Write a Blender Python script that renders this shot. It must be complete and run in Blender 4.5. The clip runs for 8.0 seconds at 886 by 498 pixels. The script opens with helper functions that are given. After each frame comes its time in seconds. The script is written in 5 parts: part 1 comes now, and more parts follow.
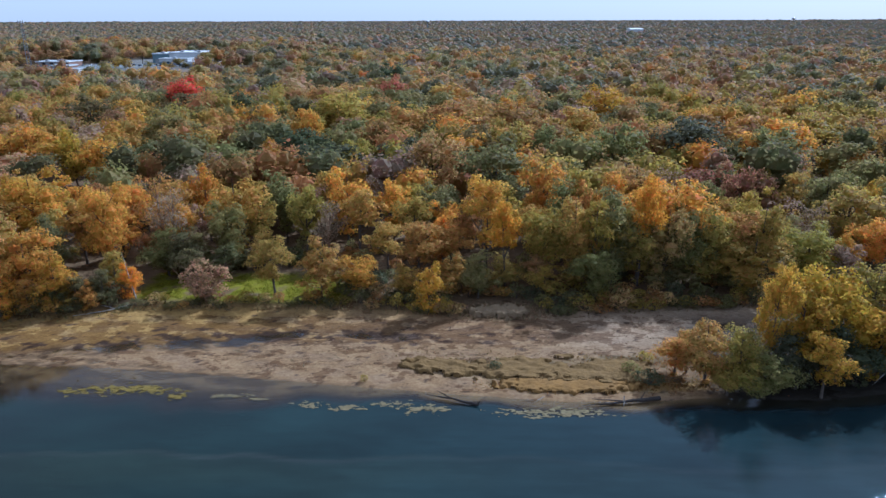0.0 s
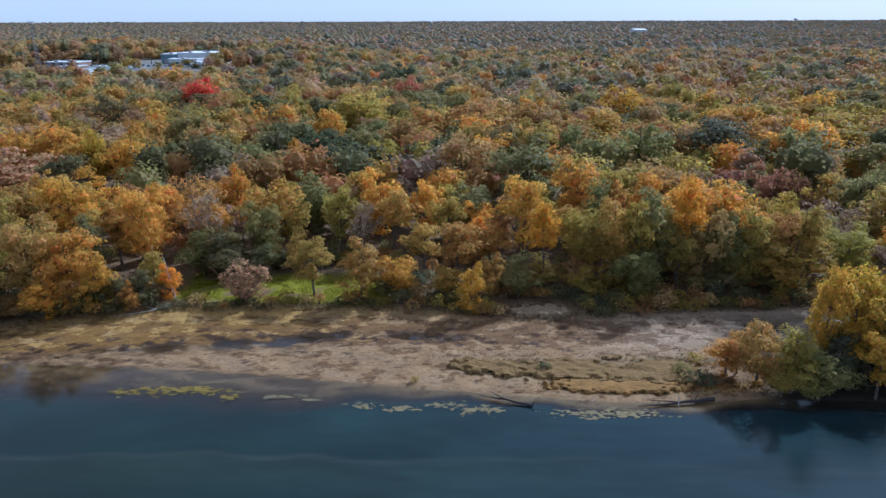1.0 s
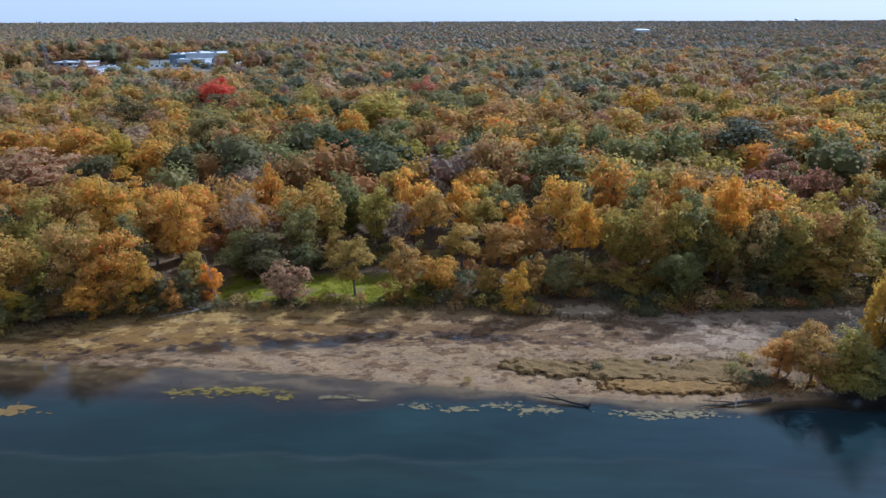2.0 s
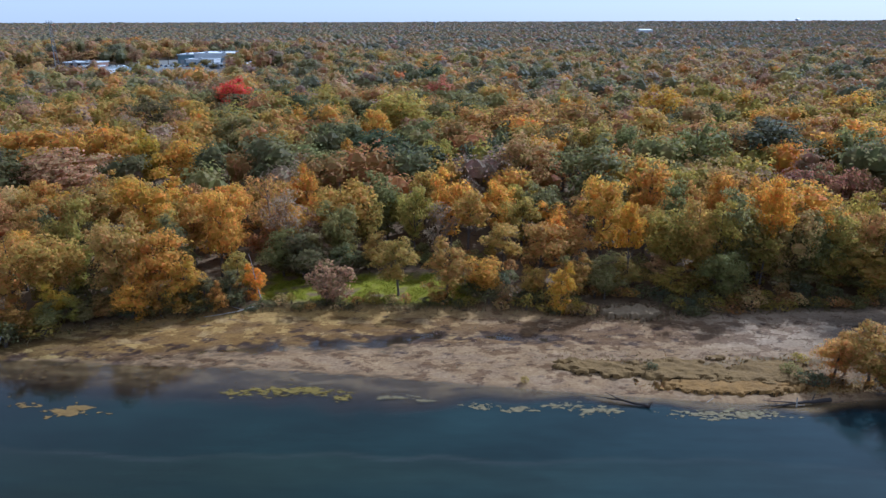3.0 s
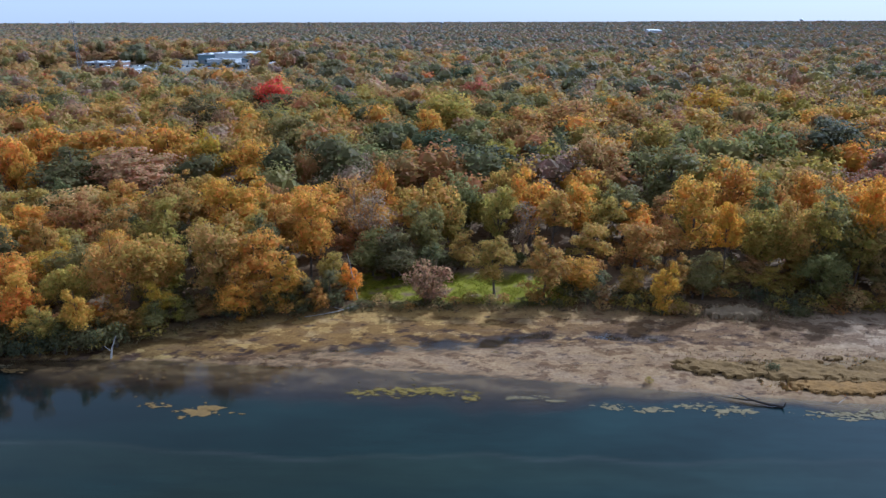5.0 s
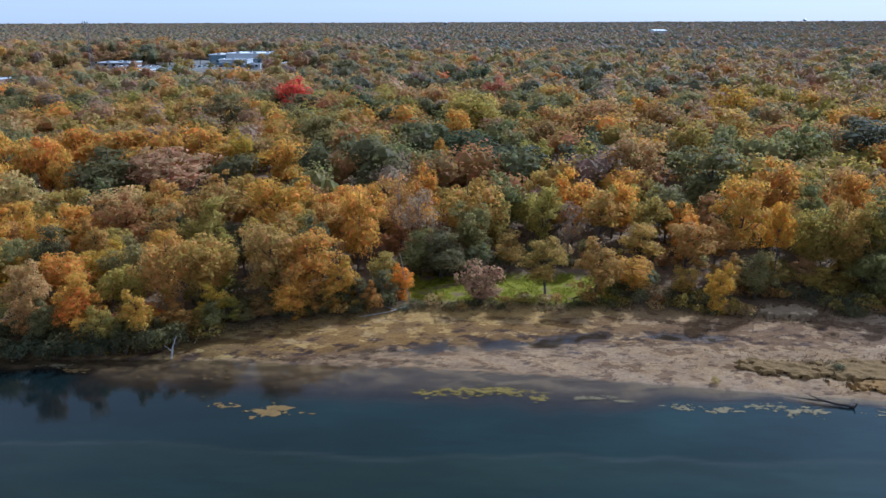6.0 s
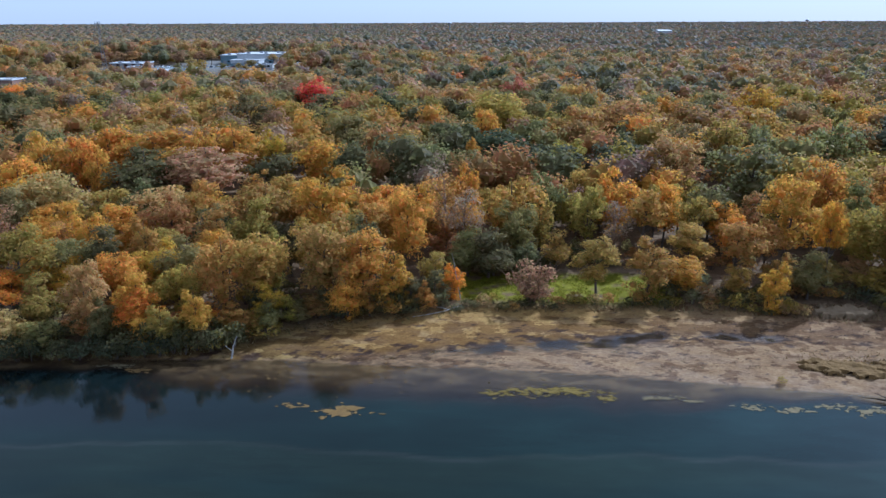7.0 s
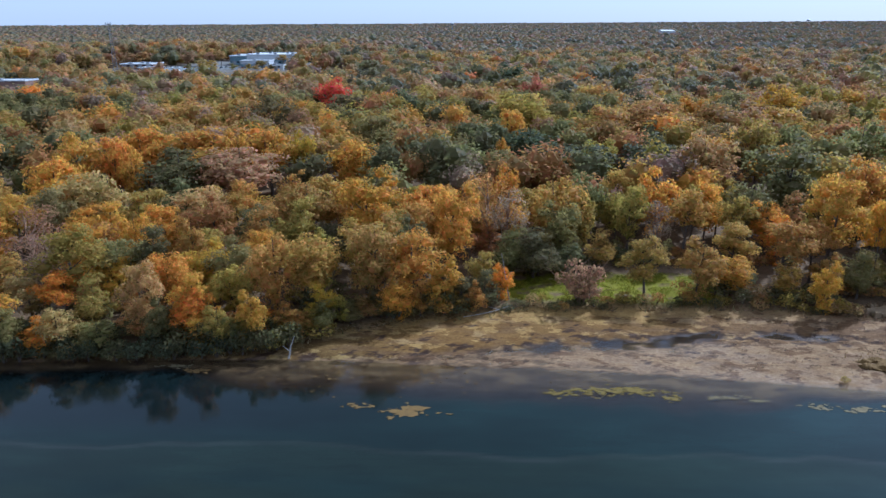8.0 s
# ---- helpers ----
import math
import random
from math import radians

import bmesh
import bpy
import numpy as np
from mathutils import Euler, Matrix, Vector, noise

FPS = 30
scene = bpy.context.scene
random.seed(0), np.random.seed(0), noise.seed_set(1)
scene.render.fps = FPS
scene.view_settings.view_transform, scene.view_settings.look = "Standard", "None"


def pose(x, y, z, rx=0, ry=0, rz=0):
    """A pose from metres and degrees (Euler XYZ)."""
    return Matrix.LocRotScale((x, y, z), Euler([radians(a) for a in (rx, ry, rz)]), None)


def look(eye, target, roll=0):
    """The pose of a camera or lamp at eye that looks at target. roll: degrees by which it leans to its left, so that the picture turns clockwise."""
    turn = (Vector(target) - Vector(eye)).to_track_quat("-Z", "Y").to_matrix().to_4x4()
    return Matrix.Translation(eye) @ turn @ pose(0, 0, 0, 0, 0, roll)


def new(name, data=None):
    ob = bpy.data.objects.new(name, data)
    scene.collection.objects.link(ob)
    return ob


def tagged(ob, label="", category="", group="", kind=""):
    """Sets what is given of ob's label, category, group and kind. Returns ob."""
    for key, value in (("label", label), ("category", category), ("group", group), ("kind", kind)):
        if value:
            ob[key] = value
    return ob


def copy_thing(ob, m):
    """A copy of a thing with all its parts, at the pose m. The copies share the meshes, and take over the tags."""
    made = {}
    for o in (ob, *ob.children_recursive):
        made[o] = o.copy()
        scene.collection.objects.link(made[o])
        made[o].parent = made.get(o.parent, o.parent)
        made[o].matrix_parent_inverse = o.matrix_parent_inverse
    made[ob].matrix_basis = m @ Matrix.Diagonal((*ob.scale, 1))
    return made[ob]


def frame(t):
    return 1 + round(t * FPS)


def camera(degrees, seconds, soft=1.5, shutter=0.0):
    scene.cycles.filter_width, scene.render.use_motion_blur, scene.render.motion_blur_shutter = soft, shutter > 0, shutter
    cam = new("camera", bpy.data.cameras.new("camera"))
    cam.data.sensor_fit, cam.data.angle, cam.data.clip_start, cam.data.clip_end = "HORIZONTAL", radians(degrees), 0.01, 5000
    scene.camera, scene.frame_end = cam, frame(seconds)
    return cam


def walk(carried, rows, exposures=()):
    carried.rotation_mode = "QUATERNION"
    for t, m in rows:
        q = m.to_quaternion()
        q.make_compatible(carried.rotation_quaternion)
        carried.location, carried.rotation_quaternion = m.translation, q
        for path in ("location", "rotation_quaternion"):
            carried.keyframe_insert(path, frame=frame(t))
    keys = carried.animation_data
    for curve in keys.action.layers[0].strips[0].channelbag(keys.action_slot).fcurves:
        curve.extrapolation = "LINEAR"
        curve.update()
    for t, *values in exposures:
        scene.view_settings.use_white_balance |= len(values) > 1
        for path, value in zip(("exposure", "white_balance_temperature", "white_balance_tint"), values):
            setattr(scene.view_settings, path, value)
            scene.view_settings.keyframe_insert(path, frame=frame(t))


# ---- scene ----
# ---------------------------------------------------------------- camera
cam = camera(66.0, 8.0, soft=1.5)
# seconds, eye (x, y, z), yaw, pitch, roll
ROWS = [
    (0, -0.01, 0.00, 47.57, 2.408, -18.496, -0.170),
    (0.5, -3.46, -0.08, 47.57, 2.446, -18.472, -0.175),
    (1, -6.99, -0.16, 47.57, 2.455, -18.455, -0.177),
    (1.5, -10.63, -0.25, 47.56, 2.447, -18.442, -0.176),
    (3, -22.24, -0.52, 47.50, 2.406, -18.421, -0.167),
    (3.5, -26.34, -0.62, 47.48, 2.407, -18.416, -0.163),
    (4, -30.54, -0.71, 47.44, 2.421, -18.411, -0.160),
    (4.5, -34.84, -0.82, 47.41, 2.449, -18.405, -0.160),
    (6, -48.07, -1.14, 47.27, 2.594, -18.375, -0.181),
    (6.5, -52.51, -1.25, 47.21, 2.646, -18.360, -0.199),
    (7, -56.90, -1.36, 47.15, 2.688, -18.343, -0.225),
    (7.5, -61.20, -1.48, 47.09, 2.709, -18.322, -0.260),
    (8, -65.38, -1.60, 47.02, 2.697, -18.298, -0.306),
]
EXPOSURE, KELVIN = 0.85, 4520.0


def eye_pose(x, y, z, yaw, pitch, roll):
    ahead = Vector((-math.sin(radians(yaw)) * math.cos(radians(pitch)), math.cos(radians(yaw)) * math.cos(radians(pitch)), math.sin(radians(pitch))))
    return look((x, y, z), Vector((x, y, z)) + 10 * ahead, roll)


walk(cam, [(row[0], eye_pose(*row[1:])) for row in ROWS], [(0.0, EXPOSURE, KELVIN, 10.0), (8.0, EXPOSURE, KELVIN, 10.0)])

# ---------------------------------------------------------------- world and sun
SUN_AZIMUTH, SUN_HEIGHT = 41.0, 38.0  # degrees to the right of straight ahead, and above the horizon
world = bpy.data.worlds.new("sky")
scene.world = world
world.use_nodes = True
sky = world.node_tree.nodes.new("ShaderNodeTexSky")
sky.sky_type = "NISHITA"
sky.sun_disc = False
sky.sun_elevation, sky.sun_rotation = radians(SUN_HEIGHT), radians(SUN_AZIMUTH)
sky.air_density, sky.dust_density, sky.ozone_density = 1.0, 1.0, 2.5
# a hazy day: the clear sky's light with an even pale veil over the whole dome
clear = world.node_tree.nodes["Background"]
clear.inputs[1].default_value = 0.015
world.node_tree.links.new(sky.outputs[0], clear.inputs[0])
veil = world.node_tree.nodes.new("ShaderNodeBackground")
veil.inputs[0].default_value, veil.inputs[1].default_value = (0.79, 0.785, 0.80, 1), 0.41
both = world.node_tree.nodes.new("ShaderNodeAddShader")
world.node_tree.links.new(clear.outputs[0], both.inputs[0])
world.node_tree.links.new(veil.outputs[0], both.inputs[1])
world.node_tree.links.new(both.outputs[0], world.node_tree.nodes["World Output"].inputs["Surface"])

sun = new("sun", bpy.data.lights.new("sun", "SUN"))
sun.data.energy, sun.data.angle, sun.data.color = 3.5, radians(0.6), (1.0, 0.95, 0.87)
to_sun = Vector((math.sin(radians(SUN_AZIMUTH)) * math.cos(radians(SUN_HEIGHT)), math.cos(radians(SUN_AZIMUTH)) * math.cos(radians(SUN_HEIGHT)), math.sin(radians(SUN_HEIGHT))))
sun.matrix_world = look(to_sun * 300, (0, 0, 0))


# ---------------------------------------------------------------- materials
def material(name, colour, rough=0.8, metal=0.0):
    m = bpy.data.materials.new(name)
    m.use_nodes = True
    b = m.node_tree.nodes["Principled BSDF"]
    b.inputs["Base Color"].default_value = (*colour, 1)
    b.inputs["Roughness"].default_value = rough
    b.inputs["Metallic"].default_value = metal
    return m


def node(m, kind, **values):
    n = m.node_tree.nodes.new(kind)
    for key, value in values.items():
        n.inputs[key.replace("_", " ")].default_value = value
    return n


def link(m, a, b):
    m.node_tree.links.new(a, b)


def object_place(m):
    return m.node_tree.nodes.new("ShaderNodeTexCoord").outputs["Object"]


def noise_of(m, place, scale, detail=4.0, rough=0.55, stretch=None):
    if stretch:
        mapping = node(m, "ShaderNodeMapping")
        mapping.inputs["Scale"].default_value = stretch
        link(m, place, mapping.inputs["Vector"])
        place = mapping.outputs[0]
    n = node(m, "ShaderNodeTexNoise", Scale=scale, Detail=detail, Roughness=rough)
    link(m, place, n.inputs["Vector"])
    return n.outputs["Fac"]


def ranged(m, value, lo, hi, to_lo, to_hi):
    n = node(m, "ShaderNodeMapRange")
    n.inputs[1].default_value, n.inputs[2].default_value = lo, hi
    n.inputs[3].default_value, n.inputs[4].default_value = to_lo, to_hi
    link(m, value, n.inputs[0])
    return n.outputs[0]


def mixed(m, fac, a, b, blend="MIX"):
    n = m.node_tree.nodes.new("ShaderNodeMix")
    n.data_type, n.blend_type = "RGBA", blend
    for value, socket in ((fac, n.inputs["Factor"]), (a, n.inputs["A"]), (b, n.inputs["B"])):
        if hasattr(value, "is_linked"):
            link(m, value, socket)
        elif isinstance(value, tuple):
            socket.default_value = (*value, 1)
        else:
            socket.default_value = value
    return n.outputs["Result"]


def bumped(m, height, strength, distance=0.1):
    n = node(m, "ShaderNodeBump", Strength=strength, Distance=distance)
    link(m, height, n.inputs["Height"])
    link(m, n.outputs[0], m.node_tree.nodes["Principled BSDF"].inputs["Normal"])


def weathered(name, colour, other, scale, rough=0.8, bump=0.3, metal=0.0):
    """A surface that shifts between two colours at two scales, with fine relief."""
    m = material(name, colour, rough, metal)
    if rough > 0.8:
        m.node_tree.nodes["Principled BSDF"].inputs["Specular IOR Level"].default_value = 0.1
    place = object_place(m)
    broad, fine = noise_of(m, place, scale, 5.0, 0.6), noise_of(m, place, scale * 9, 3.0, 0.6)
    tone = mixed(m, ranged(m, broad, 0.35, 0.65, 0.0, 1.0), colour, other)
    tone = mixed(m, ranged(m, fine, 0.3, 0.7, 0.0, 0.5), tone, tuple(c * 0.7 for c in colour))
    link(m, tone, m.node_tree.nodes["Principled BSDF"].inputs["Base Color"])
    bumped(m, fine, bump, 0.05)
    return m


def leaf_material(name, tint_from, spread=0.38, unturned=0.5):
    """Leaves: light passes through them; each leaf and each tree has a shade of its own."""
    m = material(name, (0.2, 0.15, 0.05), 0.65)
    tree_nodes = m.node_tree.nodes
    if tint_from == "object":
        info = tree_nodes.new("ShaderNodeObjectInfo")
        tint = info.outputs["Color"]
    else:
        attribute = tree_nodes.new("ShaderNodeAttribute")
        attribute.attribute_name = "tint"
        tint = attribute.outputs["Color"]
    island = tree_nodes.new("ShaderNodeNewGeometry").outputs["Random Per Island"]
    hue = node(m, "ShaderNodeHueSaturation")
    link(m, tint, hue.inputs["Color"])
    link(m, ranged(m, island, 0, 1, 0.475, 0.525), hue.inputs["Hue"])
    link(m, ranged(m, noise_of(m, object_place(m), 0.8, 4.0, 0.65), 0.3, 0.7, 1.0 - spread, 1.0 + spread), hue.inputs["Value"])
    value = node(m, "ShaderNodeHueSaturation")
    link(m, hue.outputs[0], value.inputs["Color"])
    link(m, ranged(m, island, 0, 1, 1.2, 0.8), value.inputs["Value"])
    b = tree_nodes["Principled BSDF"]
    # leaves that have not turned yet
    green_part = ranged(m, noise_of(m, object_place(m), 0.32, 4.0, 0.7), 0.48, 0.70, 0.0, unturned)
    leaf_tone = mixed(m, green_part, value.outputs[0], (0.23, 0.18, 0.052))
    link(m, leaf_tone, b.inputs["Base Color"])
    b.inputs["Specular IOR Level"].default_value = 0.10
    thin = tree_nodes.new("ShaderNodeBsdfTranslucent")
    link(m, leaf_tone, thin.inputs["Color"])
    mix = node(m, "ShaderNodeMixShader", Fac=0.58)
    link(m, b.outputs[0], mix.inputs[1])
    link(m, thin.outputs[0], mix.inputs[2])
    link(m, mix.outputs[0], tree_nodes["Material Output"].inputs["Surface"])
    return m


LEAF = leaf_material("autumn_leaves", "object", 0.38, 0.36)
WOODS_LEAF = leaf_material("woodland_leaves", "attribute", 0.2)
MID_LEAF, FAR_LEAF = leaf_material("hazed_hillside_leaves", "attribute", 0.2), leaf_material("hazed_far_leaves", "attribute", 0.15)
# haze put into the leaves: a bluish sheen pales canopy seen at a slant
for leaf_mat, haze_sheen in ((MID_LEAF, 0.16), (FAR_LEAF, 0.3)):
    hazed = leaf_mat.node_tree.nodes["Principled BSDF"]
    hazed.inputs["Sheen Weight"].default_value, hazed.inputs["Sheen Roughness"].default_value = haze_sheen, 0.5
    hazed.inputs["Sheen Tint"].default_value = (0.62, 0.78, 1.0, 1)
BARK = weathered("grey_brown_bark", (0.13, 0.1, 0.075), (0.06, 0.048, 0.038), 3.0, 0.9, 0.6)
PALE_BARK = weathered("bleached_wood", (0.42, 0.38, 0.33), (0.22, 0.19, 0.16), 3.0, 0.85, 0.5)
TWIG = weathered("pinkish_grey_twigs", (0.30, 0.185, 0.105), (0.20, 0.125, 0.075), 3.0, 0.9, 0.4)
DARK_WOOD = weathered("wet_dark_wood", (0.036, 0.028, 0.023), (0.06, 0.048, 0.04), 2.5, 0.95, 0.5)

# base colours of the foliage
TINTS = {
    "deep_green": (0.112, 0.114, 0.056),
    "dark_green": (0.155, 0.138, 0.055),
    "green": (0.24, 0.205, 0.068),
    "olive_yellow": (0.37, 0.270, 0.052),
    "gold": (0.585, 0.312, 0.044),
    "yellow": (0.52, 0.312, 0.034),
    "copper": (0.49, 0.272, 0.072),
    "marigold": (0.68, 0.335, 0.030),
    "orange": (0.62, 0.265, 0.032),
    "amber_brown": (0.45, 0.264, 0.056),
    "rust": (0.38, 0.200, 0.062),
    "red": (0.66, 0.115, 0.055),
    "red_brown": (0.46, 0.165, 0.085),
    "maroon": (0.30, 0.140, 0.075),
    "rose_brown": (0.40, 0.235, 0.118),
    "grey_brown": (0.34, 0.225, 0.14),
    "pale_tan": (0.46, 0.305, 0.108),
}
TINT_WORDS = {
    "deep_green": "deep shady green",
    "dark_green": "dark green", "green": "olive green", "olive_yellow": "yellowing olive", "gold": "golden yellow", "orange": "bright orange", "yellow": "bright yellow", "copper": "copper brown", "marigold": "bright marigold",
    "amber_brown": "amber brown", "rust": "rusty brown", "red": "scarlet red", "red_brown": "brick red", "maroon": "dark maroon", "rose_brown": "rosy brown", "grey_brown": "thin grey-brown", "pale_tan": "pale tan",
}


# ---------------------------------------------------------------- lie of the land
def smooth(a, b, v):
    s = np.clip((np.asarray(v, float) - a) / (b - a), 0, 1)
    return s * s * (3 - 2 * s)


def wave(x, y, size, seed):
    """Soft, irregular relief between about -1 and 1, with features of that size."""
    rng, total = np.random.default_rng(seed), 0.0
    for k in range(5):
        a, p = rng.uniform(0, 2 * np.pi, 2)
        f = 2 * np.pi / size * rng.uniform(0.6, 1.7)
        total = total + np.sin(f * (x * np.cos(a) + y * np.sin(a)) + p + 1.3 * np.sin(f * 0.6 * (y * np.cos(a) - x * np.sin(a)) + 2 * p))
    return total / 3.2


def shore(x):
    """Where the mud flat meets the river."""
    return np.interp(x, [-400, -140, -110, -92, -70, -50, -28, -6, 12, 24, 32, 46, 60, 400], [80, 84.5, 86.3, 87.3, 86.0, 85.3, 83.2, 80.8, 79.0, 79.4, 80.6, 80.4, 83.5, 88])


def bank(x):
    """Where the flat meets the wooded bank."""
    return np.interp(x, [-400, -140, -110, -97, -92, -86, -78, -66, -56, -26, -14, 2, 10, 16, 36, 52, 70, 400], [81, 85.5, 87.3, 88.8, 92.0, 96, 100, 102.5, 106, 107, 106.3, 105, 108, 106, 109, 111, 112, 112])


def gut_line(x):
    """The run of the shallow gut behind the bar."""
    return np.interp(x, [-66, -54, -42, -28, -17, 0], [91.8, 93.0, 94.8, 97.8, 97.6, 98.0])


def ground(x, y):
    """Height of the land and the river bed above the water."""
    x, y = np.asarray(x, float), np.asarray(y, float)
    s, b, r = shore(x), bank(x), np.hypot(x, y)
    out = y - s
    left = smooth(-12, -36, x) * smooth(-110, -94, x)
    bed = -0.06 - 0.14 * smooth(0, -5, out) - 1.5 * smooth(-0.4 - 3.5 * left, -5 - 9.5 * left, out + 0.8 * wave(x, y, 11, 8)) - 0.6 * smooth(-13, -30, out)
    crest = 66.4 + 0.8 * wave(x, 0 * y, 60, 3) + 0.4 * wave(x, 0 * y, 17, 4)
    bed = bed + 0.55 * smooth(crest + 0.5, crest - 0.4, y) * smooth(crest - 9, crest - 1.0, y) + 0.35 * smooth(59, 55, y + wave(x, y, 22, 5))
    width = np.maximum(b - s, 1.0)
    part = np.clip(out / width, 0, 1)
    rough = 0.5 * wave(x, y * 2.4, 7, 6) + 0.35 * wave(x, y * 2.2, 2.6, 7) + 0.25 * wave(x, y * 2, 1.1, 13)
    flat = 0.12 + part * 0.32 + 0.09 * rough
    # upstream the flat is half drowned: a film of water with islands of silt, and a gut behind the bar
    strand = np.interp(x, [-140, -92, -75, -60, -45, -30, -14, 0], [90, 87.6, 90.0, 92.4, 95.2, 96.4, 95.4, 95])
    film = 0.03 + 0.075 * rough + (0.20 + 0.15 * part) * smooth(-0.7, 0.7, y - strand + 0.9 * wave(x, y * 1.6, 6, 14) + 0.5 * wave(x, y * 1.6, 2.2, 16)) + 0.10 * np.exp(-(((out - 4.5) / 2.4) ** 2)) * smooth(-62, -44, x)
    flat = flat + (film - flat) * smooth(-12, -36, x)
    gut = np.exp(-(((y - (gut_line(x) + 0.5 * wave(x, 0 * x, 21, 9) + 0.5 * wave(x, y * 2, 5, 19))) / (1.6 + 0.5 * wave(x, 0 * x, 13, 18))) ** 2)) * smooth(-66, -48, x) * smooth(-2, -14, x) * (0.35 + 0.65 * smooth(-0.5, 0.1, wave(x, y * 0.7, 15, 17)))
    flat = flat + gut * (0.05 * rough - 0.16 - flat) * 0.9
    z = np.where(out < 0, bed, flat)
    z = np.where((out >= 0) & (out < 1.2), bed + (flat - bed) * smooth(-0.2, 1.2, out), z)
    rise = smooth(0, 5.0, y - b)
    land = 1.0 + 0.25 * wave(x, y, 14, 11) + 1.0 * smooth(150, 400, y) + 10.5 * smooth(478, 535, y) * smooth(-100, -210, x) * smooth(1500, 800, y) + 2.0 * wave(x, y, 420, 12) * smooth(350, 900, y) + 8.0 * smooth(700, 1800, y)
    land = land + 19.0 * smooth(2300, 4300, r)
    z = z + rise * (land - z)
    near = smooth(-25, -45, y)
    return z + near * (3.0 + 18.0 * smooth(-200, -3000, y) - z)


def in_box(x, y, x0, x1, y0, y1, edge=3.0):
    return smooth(x0 - edge, x0 + edge, x) * smooth(x1 + edge, x1 - edge, x) * smooth(y0 - edge, y0 + edge, y) * smooth(y1 + edge, y1 - edge, y)


def open_ground(x, y):
    """1 where no trees stand: the lawn, a clearing, the yards of the buildings."""
    spots = in_box(x, y, -62, -21, 100, 119 + 0 * x, 2) + in_box(x, y, -46, -20, 117, 128, 2) + in_box(x, y, -158, -127, 147, 156, 3) + in_box(x, y, -322, -202, 486, 676, 6) + in_box(x, y, -362, -290, 496, 592, 6) + in_box(x, y, -385, -318, 372, 436, 6) + in_box(x, y, 345, 415, 1625, 1720, 8)
    return np.clip(spots, 0, 1)


def mesh_of(name, verts, faces_per, mats, tint=None, normals=None):
    """A mesh from an array of (pieces, corners, 3): every piece one face, with a shading normal of its own if given."""
    n, k = verts.shape[:2]
    me = bpy.data.meshes.new(name)
    me.vertices.add(n * k)
    me.vertices.foreach_set("co", verts.reshape(-1).astype(np.float32))
    me.loops.add(n * k)
    me.loops.foreach_set("vertex_index", np.arange(n * k, dtype=np.int32))
    me.polygons.add(n)
    me.polygons.foreach_set("loop_start", np.arange(0, n * k, k, dtype=np.int32))
    for mat in mats:
        me.materials.append(mat)
    if tint is not None:
        colours = np.ones((n * k, 4), np.float32)
        colours[:, :3] = np.repeat(tint, k, axis=0)
        attribute = me.color_attributes.new("tint", "FLOAT_COLOR", "POINT")
        attribute.data.foreach_set("color", colours.reshape(-1))
    me.update(calc_edges=True)
    if normals is not None:
        me.attributes.new("custom_normal", "FLOAT_VECTOR", "POINT").data.foreach_set("vector", np.repeat(normals, k, axis=0).reshape(-1).astype(np.float32))
    return me


# the ground: one sheet from behind the camera to the horizon
def spaced(parts):
    out = [np.arange(a, b, step) for a, b, step in parts]
    return np.concatenate(out)


gx = np.concatenate([-np.geomspace(4800, 160, 42), spaced([(-150, 90, 0.45)]), np.geomspace(92, 4800, 46)])
gy = np.concatenate([-np.geomspace(3000, 30, 16), spaced([(-20, 52, 4), (52, 74, 0.8), (74, 112, 0.3), (112, 130, 0.9)]), np.geomspace(131, 4850, 62)])
GX, GY = np.meshgrid(gx, gy)
GZ = ground(GX, GY)
ground_mesh = bpy.data.meshes.new("ground")
nx, ny = len(gx), len(gy)
ground_mesh.vertices.add(nx * ny)
ground_mesh.vertices.foreach_set("co", np.stack([GX, GY, GZ], -1).reshape(-1).astype(np.float32))
corner = (np.arange(ny - 1)[:, None] * nx + np.arange(nx - 1)[None]).reshape(-1)
loops = np.stack([corner, corner + 1, corner + 1 + nx, corner + nx], -1).reshape(-1).astype(np.int32)
ground_mesh.loops.add(len(loops))
ground_mesh.loops.foreach_set("vertex_index", loops)
ground_mesh.polygons.add(len(corner))
ground_mesh.polygons.foreach_set("loop_start", np.arange(0, len(loops), 4, dtype=np.int32))
ground_mesh.update(calc_edges=True)
ground_mesh.polygons.foreach_set("use_smooth", np.ones(len(corner), bool))


def lerp(a, b, w):
    return a + (np.array(b) - a) * w[..., None]


# what covers the ground: silt, algae film, dry grass, lawn, leaf litter, gravel yards; shade painted in at the point
cover = np.zeros(GX.shape + (3,)) + np.array([0.215, 0.140, 0.070])
patch = 0.5 + 0.5 * wave(GX, GY * 2.5, 16, 21)
cover = lerp(cover, (0.25, 0.182, 0.115), smooth(5, 25, GX) * smooth(90, 97, GY))
cover = lerp(cover, (0.255, 0.160, 0.050), smooth(0, -50, GX + 8 * wave(GX, GY, 14, 22)) * smooth(-2.0, 1.0, GY - np.interp(GX, [-92, -75, -60, -45, -30, -14], [87.6, 90.0, 92.4, 95.2, 96.4, 95.4]) + 1.2 * wave(GX, GY, 7, 23)))
cover = lerp(cover, (0.19, 0.13, 0.045), smooth(-70, -90, GX) * smooth(86, 88.5, GY))
cover = lerp(cover, (0.15, 0.105, 0.072), 0.28 * smooth(0.5, 0.75, patch + 0.2 * wave(GX, GY * 2, 3, 25)) * (GY < 104))
